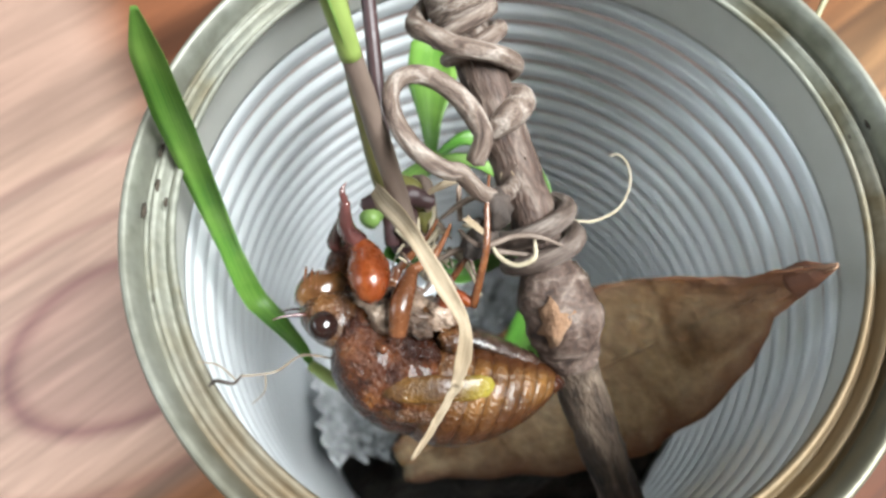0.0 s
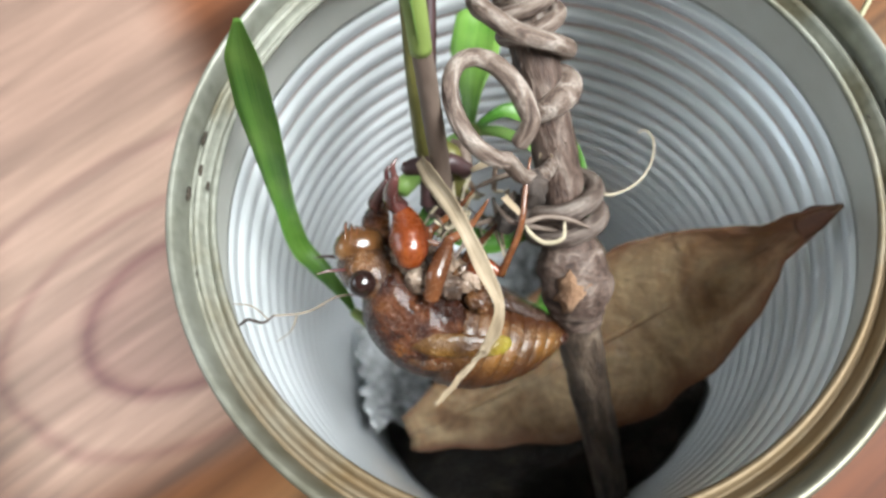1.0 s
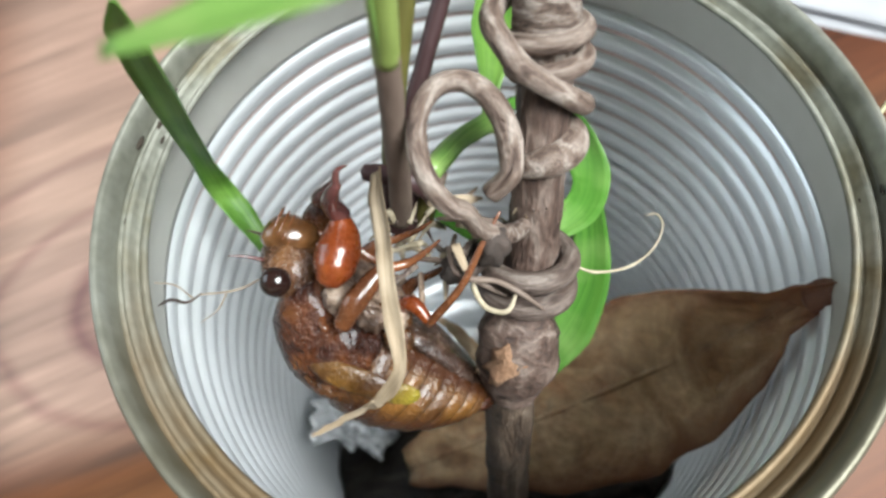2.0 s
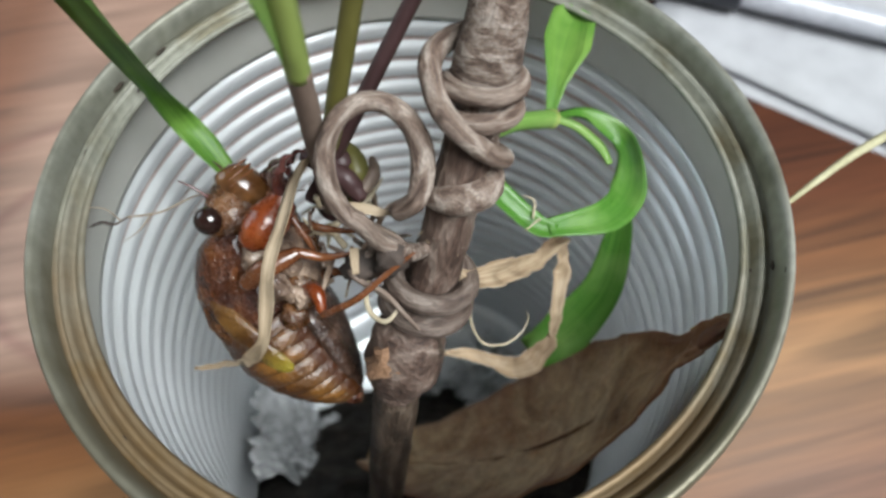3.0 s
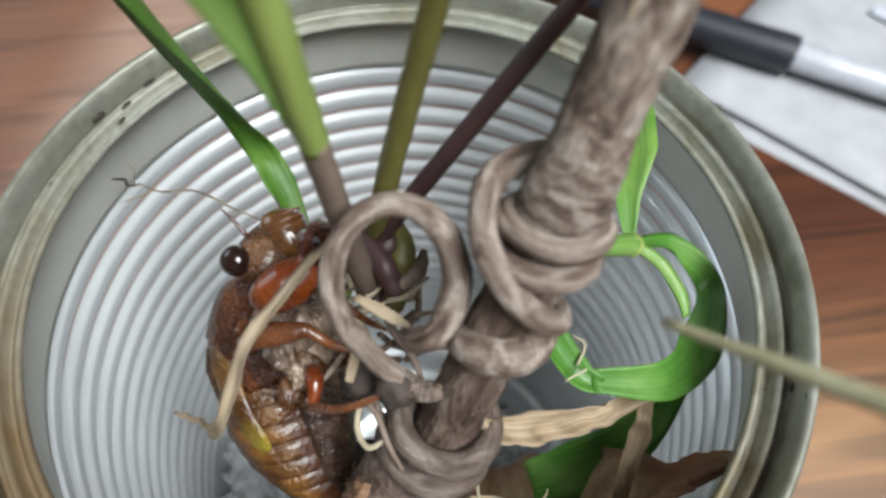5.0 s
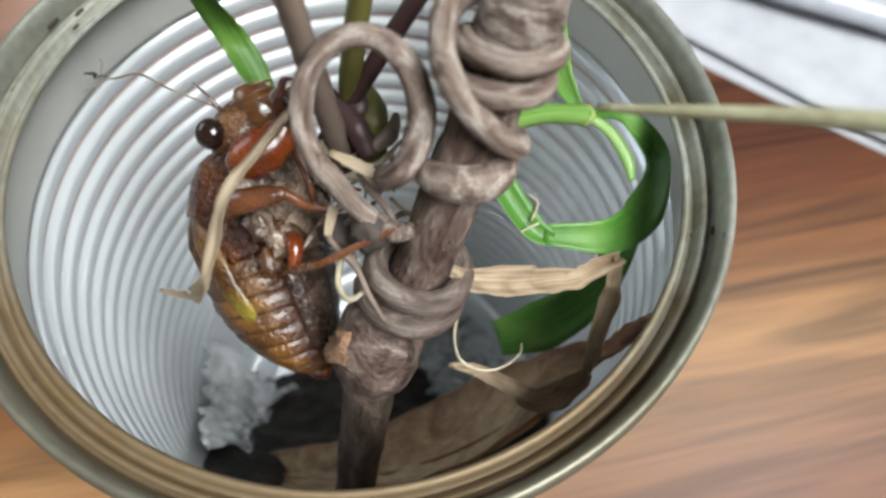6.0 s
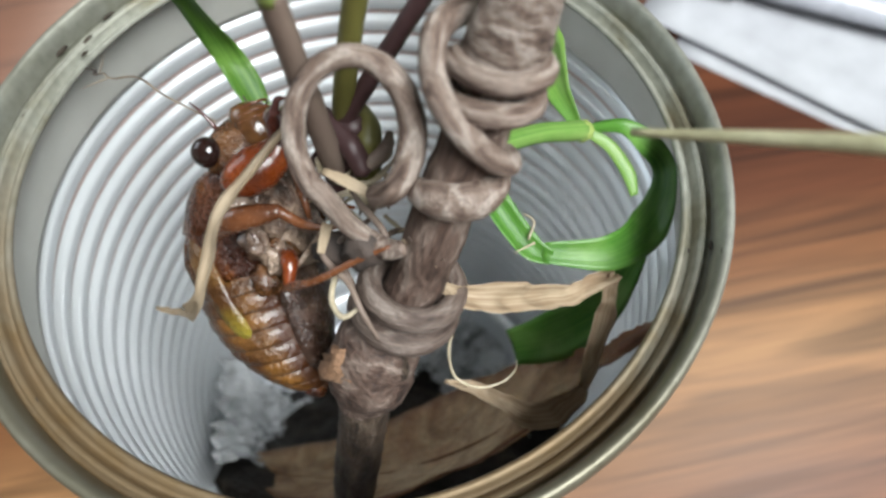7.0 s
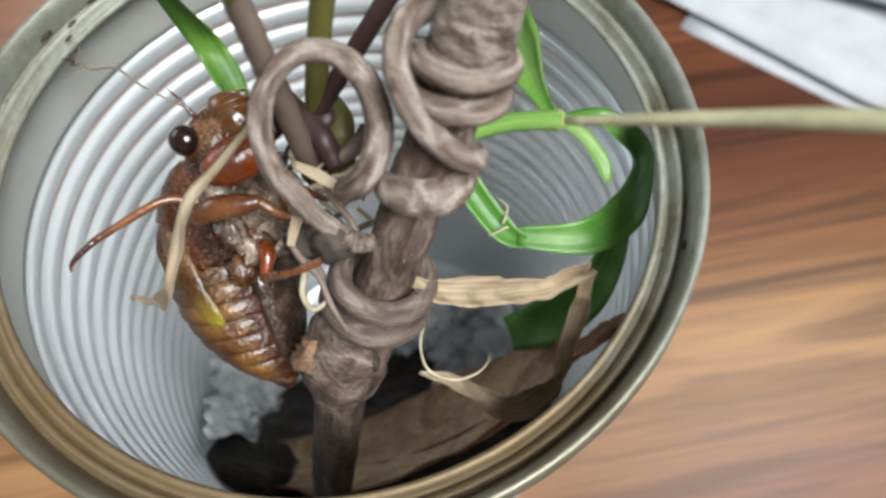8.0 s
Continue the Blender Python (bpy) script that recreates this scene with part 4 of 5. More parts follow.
part("husk", ribbon([(0.4, -13.5, 117.9), (0.1, -14.7, 117.4), (-0.1, -15.7, 116.9)], [0.9, 0.8, 0.6], [(0, -0.7, 0.7)], 12, 0.12, 0.2), MAT_STRAW, shoots, "straw-coloured husk")
for nm, pts, rr in (("root_strand", [(0.4, -12.3, 116), (-0.4, -14.5, 115.5), (0.3, -15.7, 115), (2.0, -17.4, 115), (3.1, -19.5, 114.5), (4.4, -21.2, 112.6)], [0.3, 0.45, 0.5, 0.45, 0.4, 0.2]),
                    ("root_strand", [(3.1, -19.0, 114.2), (1.5, -19.6, 113.2), (0.4, -18.0, 112.8), (0.6, -16.0, 113.4), (1.6, -14.8, 114.4)], [0.25, 0.4, 0.42, 0.4, 0.2]),
                    ("root_strand", [(1.8, -9.0, 115.5), (3.0, -11.5, 117.2), (4.6, -13.6, 117.6), (5.6, -15.4, 116.8)], [0.3, 0.5, 0.45, 0.3]),
                    ("root_strand", [(-1.5, -10.0, 113.0), (0.2, -12.6, 113.8), (1.4, -15.5, 113.0), (3.2, -18.0, 111.5)], [0.3, 0.55, 0.5, 0.3])):
    part(nm, tube(pts, [0.65 * v for v in rr], 36, 9, 0.2, rr[1] * 9), MAT_STEM_B if rr[1] > 0.44 else MAT_ROOT, shoots)
settle(shoots, SB)
side_leaf.data.transform(Matrix.Translation(SB))

# ---- grass blade beside the insect's head ----
GB = Vector((-7.5, 3.0, 104)) * K
blade = thing("wild_grass", GB, "long twisted green grass blade beside the insect's head", "grass")
part("blade", ribbon([(-8.6, 4.2, 104.5), (-9.6, 5.6, 106.5), (-11.8, 9.0, 109.0), (-13.6, 11.2, 112.0), (-14.2, 9.0, 120), (-14.5, 5.4, 129.5), (-14.7, 2.9, 136.5), (-14.85, 0.5, 142.5), (-14.9, -0.9, 146.6)],
                     [0.9, 2.3, 3.5, 2.9, 2.4, 3.5, 4.7, 4.1, 0.8], [(0.75, -0.35, 0.6), (0.65, -0.45, 0.65), (-0.1, -0.85, 0.4), (-0.62, -0.72, -0.28), (-0.62, -0.72, -0.28)], 70, 0.16, 0.25), MAT_BLADE, blade)
part("culm", tube([(-4.0, -1.0, 103), (-6.5, 1.8, 103.4), (-8.7, 4.3, 104.6)], [0.8, 0.85, 0.7], 16, 10, 0.05), MAT_STEM_G, blade, "pale green culm")
settle(blade, GB)

# ---- green curled shoot on the far side of the stick ----
CB = Vector((23.8, 4.3, 109)) * K
curl = thing("curled_shoot", CB, "bright green shoot with curled leaves against the tin wall", "plant")
part("stem", tube([(13.0, -2.4, 114.6), (18.5, 1.6, 111.8), (23.8, 4.3, 109)], [1.1, 1.05, 1.15], 20, 12, 0.04), MAT_BLADE_L, curl, "yellow-green stem")
part("node", blob((23.8, 4.3, 109), (1.3, 1.2, 1.1), 3, 0.15), MAT_STEM_G, curl)
upper_leaf = part("upper_leaf", ribbon([(23.4, 5.0, 109.4), (22.4, 8.4, 111), (21.6, 13, 112.5), (21.2, 18, 113.3), (21.0, 20.5, 113.6)], [1.2, 2.6, 6.0, 5.6, 1.2], [(-0.2, -0.5, 0.8)], 30, 0.15, 0.3), MAT_BLADE, curl)
part("leaf", ribbon([(24.0, 4.2, 109), (26.6, 2.8, 108), (28.6, 0.4, 106.4), (29.4, -1.4, 105)], [1.3, 1.9, 2.1, 1.2], [(0.5, -0.2, 0.9)], 20, 0.2, 0.3), MAT_BLADE_L, curl)
part("leaf", ribbon([(24.4, 4.6, 108.8), (29, 6.0, 107), (33.4, 4.4, 104.2), (33.8, 1.2, 103), (31.8, -2.8, 101), (27.0, -6.6, 102), (19.6, -7.4, 103.2)], [1.4, 2.8, 2.6, 3.2, 4.6, 4.0, 2.2], [(0, 0.2, 1), (-0.5, -0.1, 0.8), (-0.7, -0.3, 0.6), (-0.2, -0.6, 0.8), (0, -0.5, 0.9)], 50, 0.15, 0.2), MAT_BLADE_B, curl, "curled bright green leaf")
part("leaf", ribbon([(13.2, -1.6, 108.4), (15.2, -4.2, 106), (18.0, -6.8, 103.6), (20.4, -7.8, 102.8)], [2.6, 3.0, 2.8, 1.6], [(0.3, -0.5, 0.8)], 20, 0.15, 0.35), MAT_BLADE_B, curl)
part("leaf", ribbon([(31.9, -2.6, 98.5), (31.2, -4.0, 94.5), (28.6, -6.9, 88.1), (23.6, -8.6, 83.1), (18.0, -9.2, 79.9)], [2.0, 3.6, 5.2, 6.8, 4.8], [(-0.5, -0.3, 0.8), (-0.2, -0.5, 0.85)], 34, 0.15, 0.15), MAT_BLADE_B, curl, "deep green hanging leaf")
for k, (p, q) in enumerate((((18.0, -6.3, 104.2), (17.4, -4.2, 106.0)), ((18.6, -6.8, 104.2), (16.4, -8.2, 104.6)))):
    part("rootlet", tube([p, (Vector(p) + Vector(q)) / 2 + Vector((0.8, 0.2, 0.6)), q], [0.14, 0.12, 0.08], 10, 6), MAT_ROOT, curl)
settle(curl, CB)

# ---- straws ----
S1 = Vector((11.5, -18.2, 112.5)) * K
straw = thing("dry_straw", S1, "bent dry straw leaf hanging from the stick", "straw")
part("blade", ribbon([(9.6, -17.2, 114.2), (11.5, -17.3, 112.6), (14.0, -16.6, 110.5), (17, -15.2, 107.6), (20.0, -13.5, 104.5), (23, -11.8, 101.6), (25.8, -10.0, 100.4), (28.5, -8.5, 99.6)],
                     [1.0, 1.9, 2.8, 2.5, 2.4, 2.2, 2.0, 1.2], [(0.0, -0.55, 0.8), (-0.2, -0.3, 0.9), (0.1, -0.6, 0.8), (-0.1, -0.4, 0.9)], 90, 0.16, 0.42, 1.3, 3), MAT_STRAW_OLD, straw)
part("folded_blade", ribbon([(28.3, -8.6, 99.6), (27.6, -10.6, 99.2), (27.1, -12.8, 98.0), (25.9, -15.6, 96.8), (25.4, -17.8, 95.0), (24.9, -19.6, 93.5)], [0.9, 1.5, 2.2, 2.0, 1.8, 1.2], [(-0.15, -0.45, 0.88), (0.2, -0.5, 0.85)], 50, 0.16, 0.35, 1.0, 7), MAT_STRAW_OLD, straw)
part("curled_end", ribbon([(25.0, -19.4, 93.7), (22.4, -21.3, 92.7), (19.3, -22.2, 92.6), (16.6, -21.0, 93.1), (13.2, -19.7, 94.1), (9.9, -19.3, 95.2)], [1.4, 3.2, 3.0, 1.7, 1.5, 0.5], [(0.0, -0.6, 0.8), (-0.1, -0.3, 0.95)], 60, 0.16, 0.35, 1.4, 11), MAT_STRAW_OLD, straw)
settle(straw, S1)
S2 = Vector((-3.0, -7.0, 121.7)) * K
straw2 = thing("dry_straw", S2, "twisted pale straw leaf draped over the insect", "straw")
part("blade", ribbon([(-1.6, -5.2, 121.6), (-3.0, -7.4, 121.9), (-5.0, -11.2, 121.8), (-7.0, -14.4, 121.2), (-8.2, -16.6, 118.6), (-9.6, -18.9, 115.6), (-11.2, -18.8, 112.6), (-12.6, -18.2, 110.0)],
                     [1.3, 2.1, 1.8, 1.3, 1.6, 1.0, 1.6, 0.7], [(-0.75, -0.6, 0.35), (-0.7, -0.65, 0.3), (-0.6, -0.75, 0.3), (-0.4, -0.8, 0.5)], 60, 0.16, 0.25, 0.25, 8), MAT_STRAW, straw2)
part("blade_tip", ribbon([(-12.2, -18.3, 110.4), (-14.0, -16.8, 107.4), (-16.0, -15.8, 105.4), (-18.2, -14.9, 104.0)], [1.3, 0.8, 0.7, 0.4], [(0.2, -0.6, 0.7)], 20, 0.14, 0.3, 0.4, 5), MAT_STRAW, straw2)
settle(straw2, S2)

# ---- roots and twigs ----
R1 = Vector((11.0, -18.0, 109.6)) * K
root = thing("pale_root", R1, "thin pale root curling off the stick", "root")
part("strand", tube([(11.0, -18.0, 109.6), (13.5, -19.8, 107.6), (17.2, -21.2, 106.6), (20.0, -21.6, 107.8), (21.6, -20.9, 109.6), (21.2, -20.0, 111.2), (19.6, -19.6, 112.0)], [0.17, 0.15, 0.13, 0.12, 0.10, 0.09, 0.05], 60, 8, 0.35), MAT_ROOT, root)
settle(root, R1)
thread = thing("fine_root", (0, 0, 0), "hair-thin brown root reaching over from the insect's head", "root")
part("strand", tube([(3.5, 0.2, 0.3), (7, -0.5, 1.2), (11, 0.3, 1.9), (16, -0.3, 1.5), (22, 0, 0)], [0.10, 0.11, 0.12, 0.12, 0.10], 44, 6, 0.2), MAT_THREAD, thread)
part("frayed_end", tube([(0, 0, 0), (1.2, 0.5, -0.2), (2.4, -0.3, 0.2), (3.8, 0.25, 0.35)], [0.10, 0.17, 0.15, 0.12], 20, 6, 0.3), MAT_TWIG, thread, "dark frayed end")
part("side_strand", tube([(3.0, 0, 0.2), (1.8, 1.6, 0.4), (0.2, 2.4, 0.1)], [0.09, 0.08, 0.05], 14, 6, 0.2), MAT_THREAD, thread)
part("side_strand", tube([(6.0, -0.3, 0.9), (4.6, -2.0, 0.8), (3.0, -2.6, 0.2)], [0.08, 0.07, 0.04], 14, 6, 0.2), MAT_THREAD, thread)

# ---- pale stalk in front ----
stalk = thing("grass_stalk", (0, 0, 0), "thin pale dry grass stalk across the tin's mouth", "straw")
part("stalk", tube([(0, 0, 0), (14, 0.4, 0.3), (30, -0.2, 0.2), (52, 0.3, -0.4), (75, 0, 0)], [0.26, 0.55, 0.72, 0.76, 0.76], 50, 10, 0.06), MAT_STALK, stalk)

part("joint", tube([(24, 0.1, 0.2), (25, 0, 0.2), (26, -0.1, 0.2)], [0.70, 0.86, 0.70], 10, 10, 0.1), MAT_STALK, stalk)

# ---- dry leaf ----
LP = Vector((0.0104, -0.0135, 0.0734))
leaf = thing("dry_leaf", LP, "large curled brown dead leaf leaning in the tin", "leaf")


def dry_leaf():
    bm = bmesh.new()
    spine = spline([(-27, -9.5, 47), (-12, -11, 53), (4, -12.5, 64), (17, -13.5, 78), (25, -14.2, 90), (28.5, -14.5, 95.5), (31.3, -15.1, 100)], 48)
    half = along([3.0, 7.4, 11.6, 12.3, 8.5, 2.6, 1.7, 0.25], 48)
    uv = bm.loops.layers.uv.verify()
    rows = ([], [])
    for i, (c, w) in enumerate(zip(spline([tuple(q) for q in spine], 48), half)):
        t = (spine[min(i + 1, 47)] - spine[max(i - 1, 0)]).normalized()
        s = Vector((0.22, -0.93, 0.10))
        s = (s - t * s.dot(t)).normalized()
        nn = s.cross(t).normalized()
        nn = nn if nn.z > 0 else -nn
        top, low = [], []
        for k in range(21):
            q = k / 10 - 1
            cup = 0.30 * w * q * q + 0.8 * noise.noise(Vector((i * 0.13, q * 1.8, 2))) + 0.55 * noise.noise(Vector((i * 0.4, q * 4, 5))) + 0.2 * noise.noise(Vector((i * 1.1, q * 9, 8)))
            rag = 1 + 0.12 * noise.noise(Vector((i * 0.35, math.copysign(3, q), 9)))
            at = c + s * q * w * rag + nn * cup
            top.append(bm.verts.new((at + nn * 0.14) * K))
            low.append(bm.verts.new((at - nn * 0.14) * K))
        rows[0].append(top), rows[1].append(low)
    for g in rows:
        for i in range(47):
            for k in range(20):
                f = bm.faces.new((g[i][k], g[i + 1][k], g[i + 1][k + 1], g[i][k + 1]))
                for lp, (a, b) in zip(f.loops, ((k, i), (k, i + 1), (k + 1, i + 1), (k + 1, i))):
                    lp[uv].uv = (a / 20, b / 47)
    for i in range(47):
        for k in (0, 20):
            bm.faces.new((rows[0][i][k], rows[0][i + 1][k], rows[1][i + 1][k], rows[1][i][k]))
    for i in (0, 47):
        for k in range(20):
            bm.faces.new((rows[0][i][k], rows[0][i][k + 1], rows[1][i][k + 1], rows[1][i][k]))
    return bm, spine


lbm, lspine = dry_leaf()
part("blade", lbm, MAT_DRYLEAF, leaf)
part("midrib", tube([q + Vector((0, 0, -0.1)) for q in lspine[::5]] + [lspine[-1]], [0.5, 0.45, 0.4, 0.3, 0.2], 40, 8, 0.15), MAT_DRYLEAF, leaf)
part("tip", tube([lspine[39], lspine[43], lspine[47]], [1.6, 1.3, 0.15], 16, 10, 0.2, 3, 0.4), MAT_DRYTIP, leaf, "dark rust-brown pointed tip")
settle(leaf, LP)


# ---- the cicada nymph ----
def nymph_frame():
    """Its place on the stick: x to the head, z to the back."""
    eye_r, tail = Vector((-11.9, -4.6, 114.2)), Vector((-3.4, -20.8, 95.8))
    a = (tail - eye_r).normalized()
    w1 = Vector((1, 0, 0))
    w1 = (w1 - a * w1.dot(a)).normalized()
    s0 = a.cross(w1)
    th = radians(BELLY)
    belly = w1 * math.cos(th) + s0 * math.sin(th)
    right = s0 * math.cos(th) - w1 * math.sin(th)
    head = eye_r - right * 4.3
    fwd = (head - tail).normalized()
    back = (-belly + fwd * belly.dot(fwd)).normalized()
    left = back.cross(fwd)
    origin = head - fwd * 11.6
    m = Matrix((fwd, left, back)).transposed().to_4x4()
    m.translation = origin * K
    return m


BELLY = 25
NYMPH = nymph_frame()
NINV = NYMPH.inverted()
nymph = thing("cicada_nymph", (0, 0, 0), "glossy amber-brown cicada nymph clinging to the stick", "insect")


def local(*p):
    """A point of the stick's space (mm) in the insect's own space (mm)."""
    return (NINV @ (Vector(p) * K)) / K


head = part("head", loft([(14.3, 0, -.6, .8, .6, .8), (13.7, 0, -.6, 2.3, 1.6, 2.1), (12.7, 0, -.5, 3.5, 2.4, 3.0), (11.4, 0, -.4, 4.0, 2.8, 3.4), (10.0, 0, -.3, 4.2, 3.0, 3.6), (9.0, 0, -.3, 3.9, 2.9, 3.3)], 28, 0.12, 2), MAT_AMBER, nymph, "amber head")
part("clypeus", loft([(15.3, 0, -2.2, .5, .5, .6), (15.0, 0, -2.3, 1.5, 1.4, 1.5), (14.2, 0, -2.5, 2.1, 2.0, 2.0), (13.0, 0, -2.8, 2.3, 2.0, 2.3), (11.6, 0, -3.2, 2.0, 1.8, 2.1), (10.6, 0, -3.6, 1.2, 1.2, 1.3)], 24, 0.08, 4), MAT_FACE, head, "bulging ribbed tan face")
for i in range(6):
    x = 14.6 - i * 0.62
    w = 1.75 + 0.55 * math.sin(i / 5 * math.pi)
    part("face_ridge", tube([(x, -w, -3.0), (x + 0.25, -w * .6, -4.2), (x + 0.35, 0, -4.75), (x + 0.25, w * .6, -4.2), (x, w, -3.0)], [0.06, 0.12, 0.12, 0.12, 0.06], 18, 6), MAT_LEG, head)
for s in (-1, 1):
    part("eye", blob((11.6, 4.1 * s, 0.1), (1.45, 1.3, 1.5), s, 0.02), MAT_EYE, head, "round glossy black-brown eye")
    part("antenna", tube([(13.6, 2.5 * s, -0.3), (15.2, 3.1 * s, 0.2), (16.4, 3.5 * s, 0.9)], [0.24, 0.16, 0.06], 12, 7), MAT_CLAW, head, "short thin antenna")
part("pronotum", loft([(9.9, 0, .4, 3.9, 3.2, 3.2), (9.3, 0, .8, 4.5, 4.3, 3.9), (7.8, 0, 1.6, 5.0, 5.2, 4.6), (6.2, 0, 2.2, 5.3, 5.7, 5.2), (4.8, 0, 2.6, 5.5, 6.0, 5.4), (4.2, 0, 2.7, 5.2, 5.7, 5.2)], 36, 0.22, 6), MAT_SHELL, nymph, "dark red-brown glossy collar")
part("mesothorax", loft([(4.9, 0, 2.6, 5.0, 5.5, 5.0), (4.2, 0, 2.8, 5.5, 6.0, 5.3), (2.4, 0, 3.0, 5.7, 6.2, 5.4), (0.6, 0, 3.1, 5.7, 6.1, 5.3), (-0.8, 0, 3.1, 5.4, 5.8, 5.0)], 36, 0.20, 9), MAT_SHELL, nymph, "humped dark red-brown back")
SEG = [(-0.3, 3.1, 5.5, 6.02, 5.0), (-2.1, 3.1, 5.7, 6.3, 5.1), (-4.0, 2.95, 5.7, 6.25, 5.0), (-5.9, 2.65, 5.55, 6.0, 4.8), (-7.7, 2.2, 5.25, 5.6, 4.4), (-9.4, 1.65, 4.75, 5.0, 3.9), (-11.0, 1.1, 4.0, 4.15, 3.3), (-12.5, 0.55, 3.0, 3.1, 2.6), (-13.7, 0.1, 1.75, 1.7, 1.6)]
for (x0, c0, w0, t0, b0), (x1, c1, w1, t1, b1) in zip(SEG, SEG[1:]):
    seg = [(x0 + 0.35, 0, c0, w0 * .93, t0 * .93, b0 * .93)]
    for u in (0.0, 0.3, 0.6, 0.85):
        g = 1 + 0.035 * math.sin(u * math.pi)
        seg.append((x0 + (x1 - x0) * u, 0, c0 + (c1 - c0) * u, (w0 + (w1 - w0) * u) * g, (t0 + (t1 - t0) * u) * g, (b0 + (b1 - b0) * u) * g))
    seg.append((x1 + 0.1, 0, c1, w1 * 1.01, t1 * 1.01, b1 * 1.01))
    seg.append((x1 - 0.1, 0, c1, w1 * .95, t1 * .95, b1 * .95))
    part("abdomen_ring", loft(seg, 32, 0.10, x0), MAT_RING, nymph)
part("tail_tip", loft([(-13.4, 0, 0, 1.8, 1.6, 1.5), (-14.3, 0, -.2, 1.4, 1.1, 1.1), (-15.1, 0, -.4, .6, .5, .5)], 16, 0.1), MAT_SHELL, nymph)
part("belly_plate", loft([(8.2, 0, -3.2, 2.0, .5, 1.4), (6.5, 0, -3.5, 3.2, .5, 1.9), (4.0, 0, -3.6, 3.6, .5, 2.1), (1.5, 0, -3.4, 3.6, .5, 1.9), (-1.0, 0, -3.1, 3.2, .5, 1.3)], 26, 0.5, 3), MAT_MUD, nymph, "mud-caked underside of the thorax")
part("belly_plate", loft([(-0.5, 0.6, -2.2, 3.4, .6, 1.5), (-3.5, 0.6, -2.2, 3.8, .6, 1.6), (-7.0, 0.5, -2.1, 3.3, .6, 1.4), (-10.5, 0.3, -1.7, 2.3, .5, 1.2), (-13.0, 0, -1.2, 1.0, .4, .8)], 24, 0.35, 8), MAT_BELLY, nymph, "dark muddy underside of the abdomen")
for s in (-1, 1):
    part("wing_pad", loft([(4.2, 5.0 * s, 4.4, .3, .6, .8), (2.6, 5.6 * s, 3.9, .5, 1.2, 1.4), (0, 5.85 * s, 3.1, .6, 1.35, 1.6), (-2.4, 5.85 * s, 2.4, .55, 1.2, 1.4), (-4.4, 5.7 * s, 1.7, .5, 1.25, 1.4), (-5.6, 5.5 * s, 1.4, .4, 1.0, 1.1), (-6.2, 5.3 * s, 1.3, .2, .5, .5)], 20, 0.06, s), MAT_WINGPAD, nymph, "olive-yellow wing pad")
    part("wing_pad", loft([(3.8, 4.2 * s, 6.4, .3, .5, .6), (1.8, 4.7 * s, 6.1, .5, 1.0, 1.1), (-0.8, 4.8 * s, 5.5, .5, 1.1, 1.1), (-3.2, 4.7 * s, 4.8, .2, .4, .4)], 18, 0.06, s + 3), MAT_AMBER, nymph)
for i, (x, y, z, s) in enumerate(((7.6, 2.4, -3.6, 1.5), (7.6, -2.4, -3.6, 1.5), (4.2, 2.8, -4.0, 1.5), (4.2, -2.8, -4.0, 1.6), (0.8, 2.4, -3.6, 1.5), (0.8, -2.4, -3.6, 1.6), (2.6, -4.2, -2.6, 1.3), (5.8, -4.4, -2.2, 1.3), (-1.2, -3.8, -2.0, 1.2))):
    part("coxa", blob((x, y, z), (s * 1.3, s * 1.1, s * 1.05), i, 0.4), (MAT_MUD, MAT_MUD, MAT_AMBER)[i % 3], nymph)
random.seed(33)
for i in range(12):                                    # lumps of dried mud caught between the legs
    x, y, z = random.uniform(-0.5, 6.5), random.uniform(-4.6, 0.5), random.uniform(-4.9, -3.4)
    z += 0.45 * max(0.0, -y - 2.2)
    part("mud_lump", blob((x, y, z), (random.uniform(.8, 1.5), random.uniform(.7, 1.2), random.uniform(.6, 1.0)), i * 3.1, 0.6), MAT_MUD, nymph)
part("rostrum", tube([(11.2, 0, -4.6), (8.5, 0, -5.6), (5.0, 0, -5.9), (2.5, 0, -5.8)], [0.6, 0.5, 0.4, 0.2], 18, 8), MAT_LEG, nymph, "thin beak folded under the body")


def leg(name_list, mats, radii, paths):
    first = None
    for nm, mt, rr, path in zip(name_list, mats, radii, paths):
        ob = part(nm, tube(path, rr, 22, 12, 0.05, len(path)), mt, first or nymph)
        first = first or ob
    return first


# digging forelegs
leg(["foreleg", "tibia", "claw"], [MAT_FEMUR, MAT_CLAW, MAT_CLAW], [[1.1, 1.9, 2.1, 1.6, 0.8], [1.0, 0.95, 0.7, 0.4], [0.35, 0.28, 0.08]],
    [[local(-8.9, -8.5, 115.7), local(-7.7, -8.1, 116.4), local(-6.3, -7.3, 116.8), local(-5.0, -6.3, 117.4), local(-4.2, -5.5, 118.4)],
     [local(-4.2, -5.5, 118.2), local(-4.4, -5.2, 120.0), local(-4.2, -5.8, 121.8), local(-3.6, -6.4, 123.2)], [local(-3.7, -6.3, 123.0), local(-3.2, -6.2, 124.2), local(-2.4, -6.4, 124.6)]])
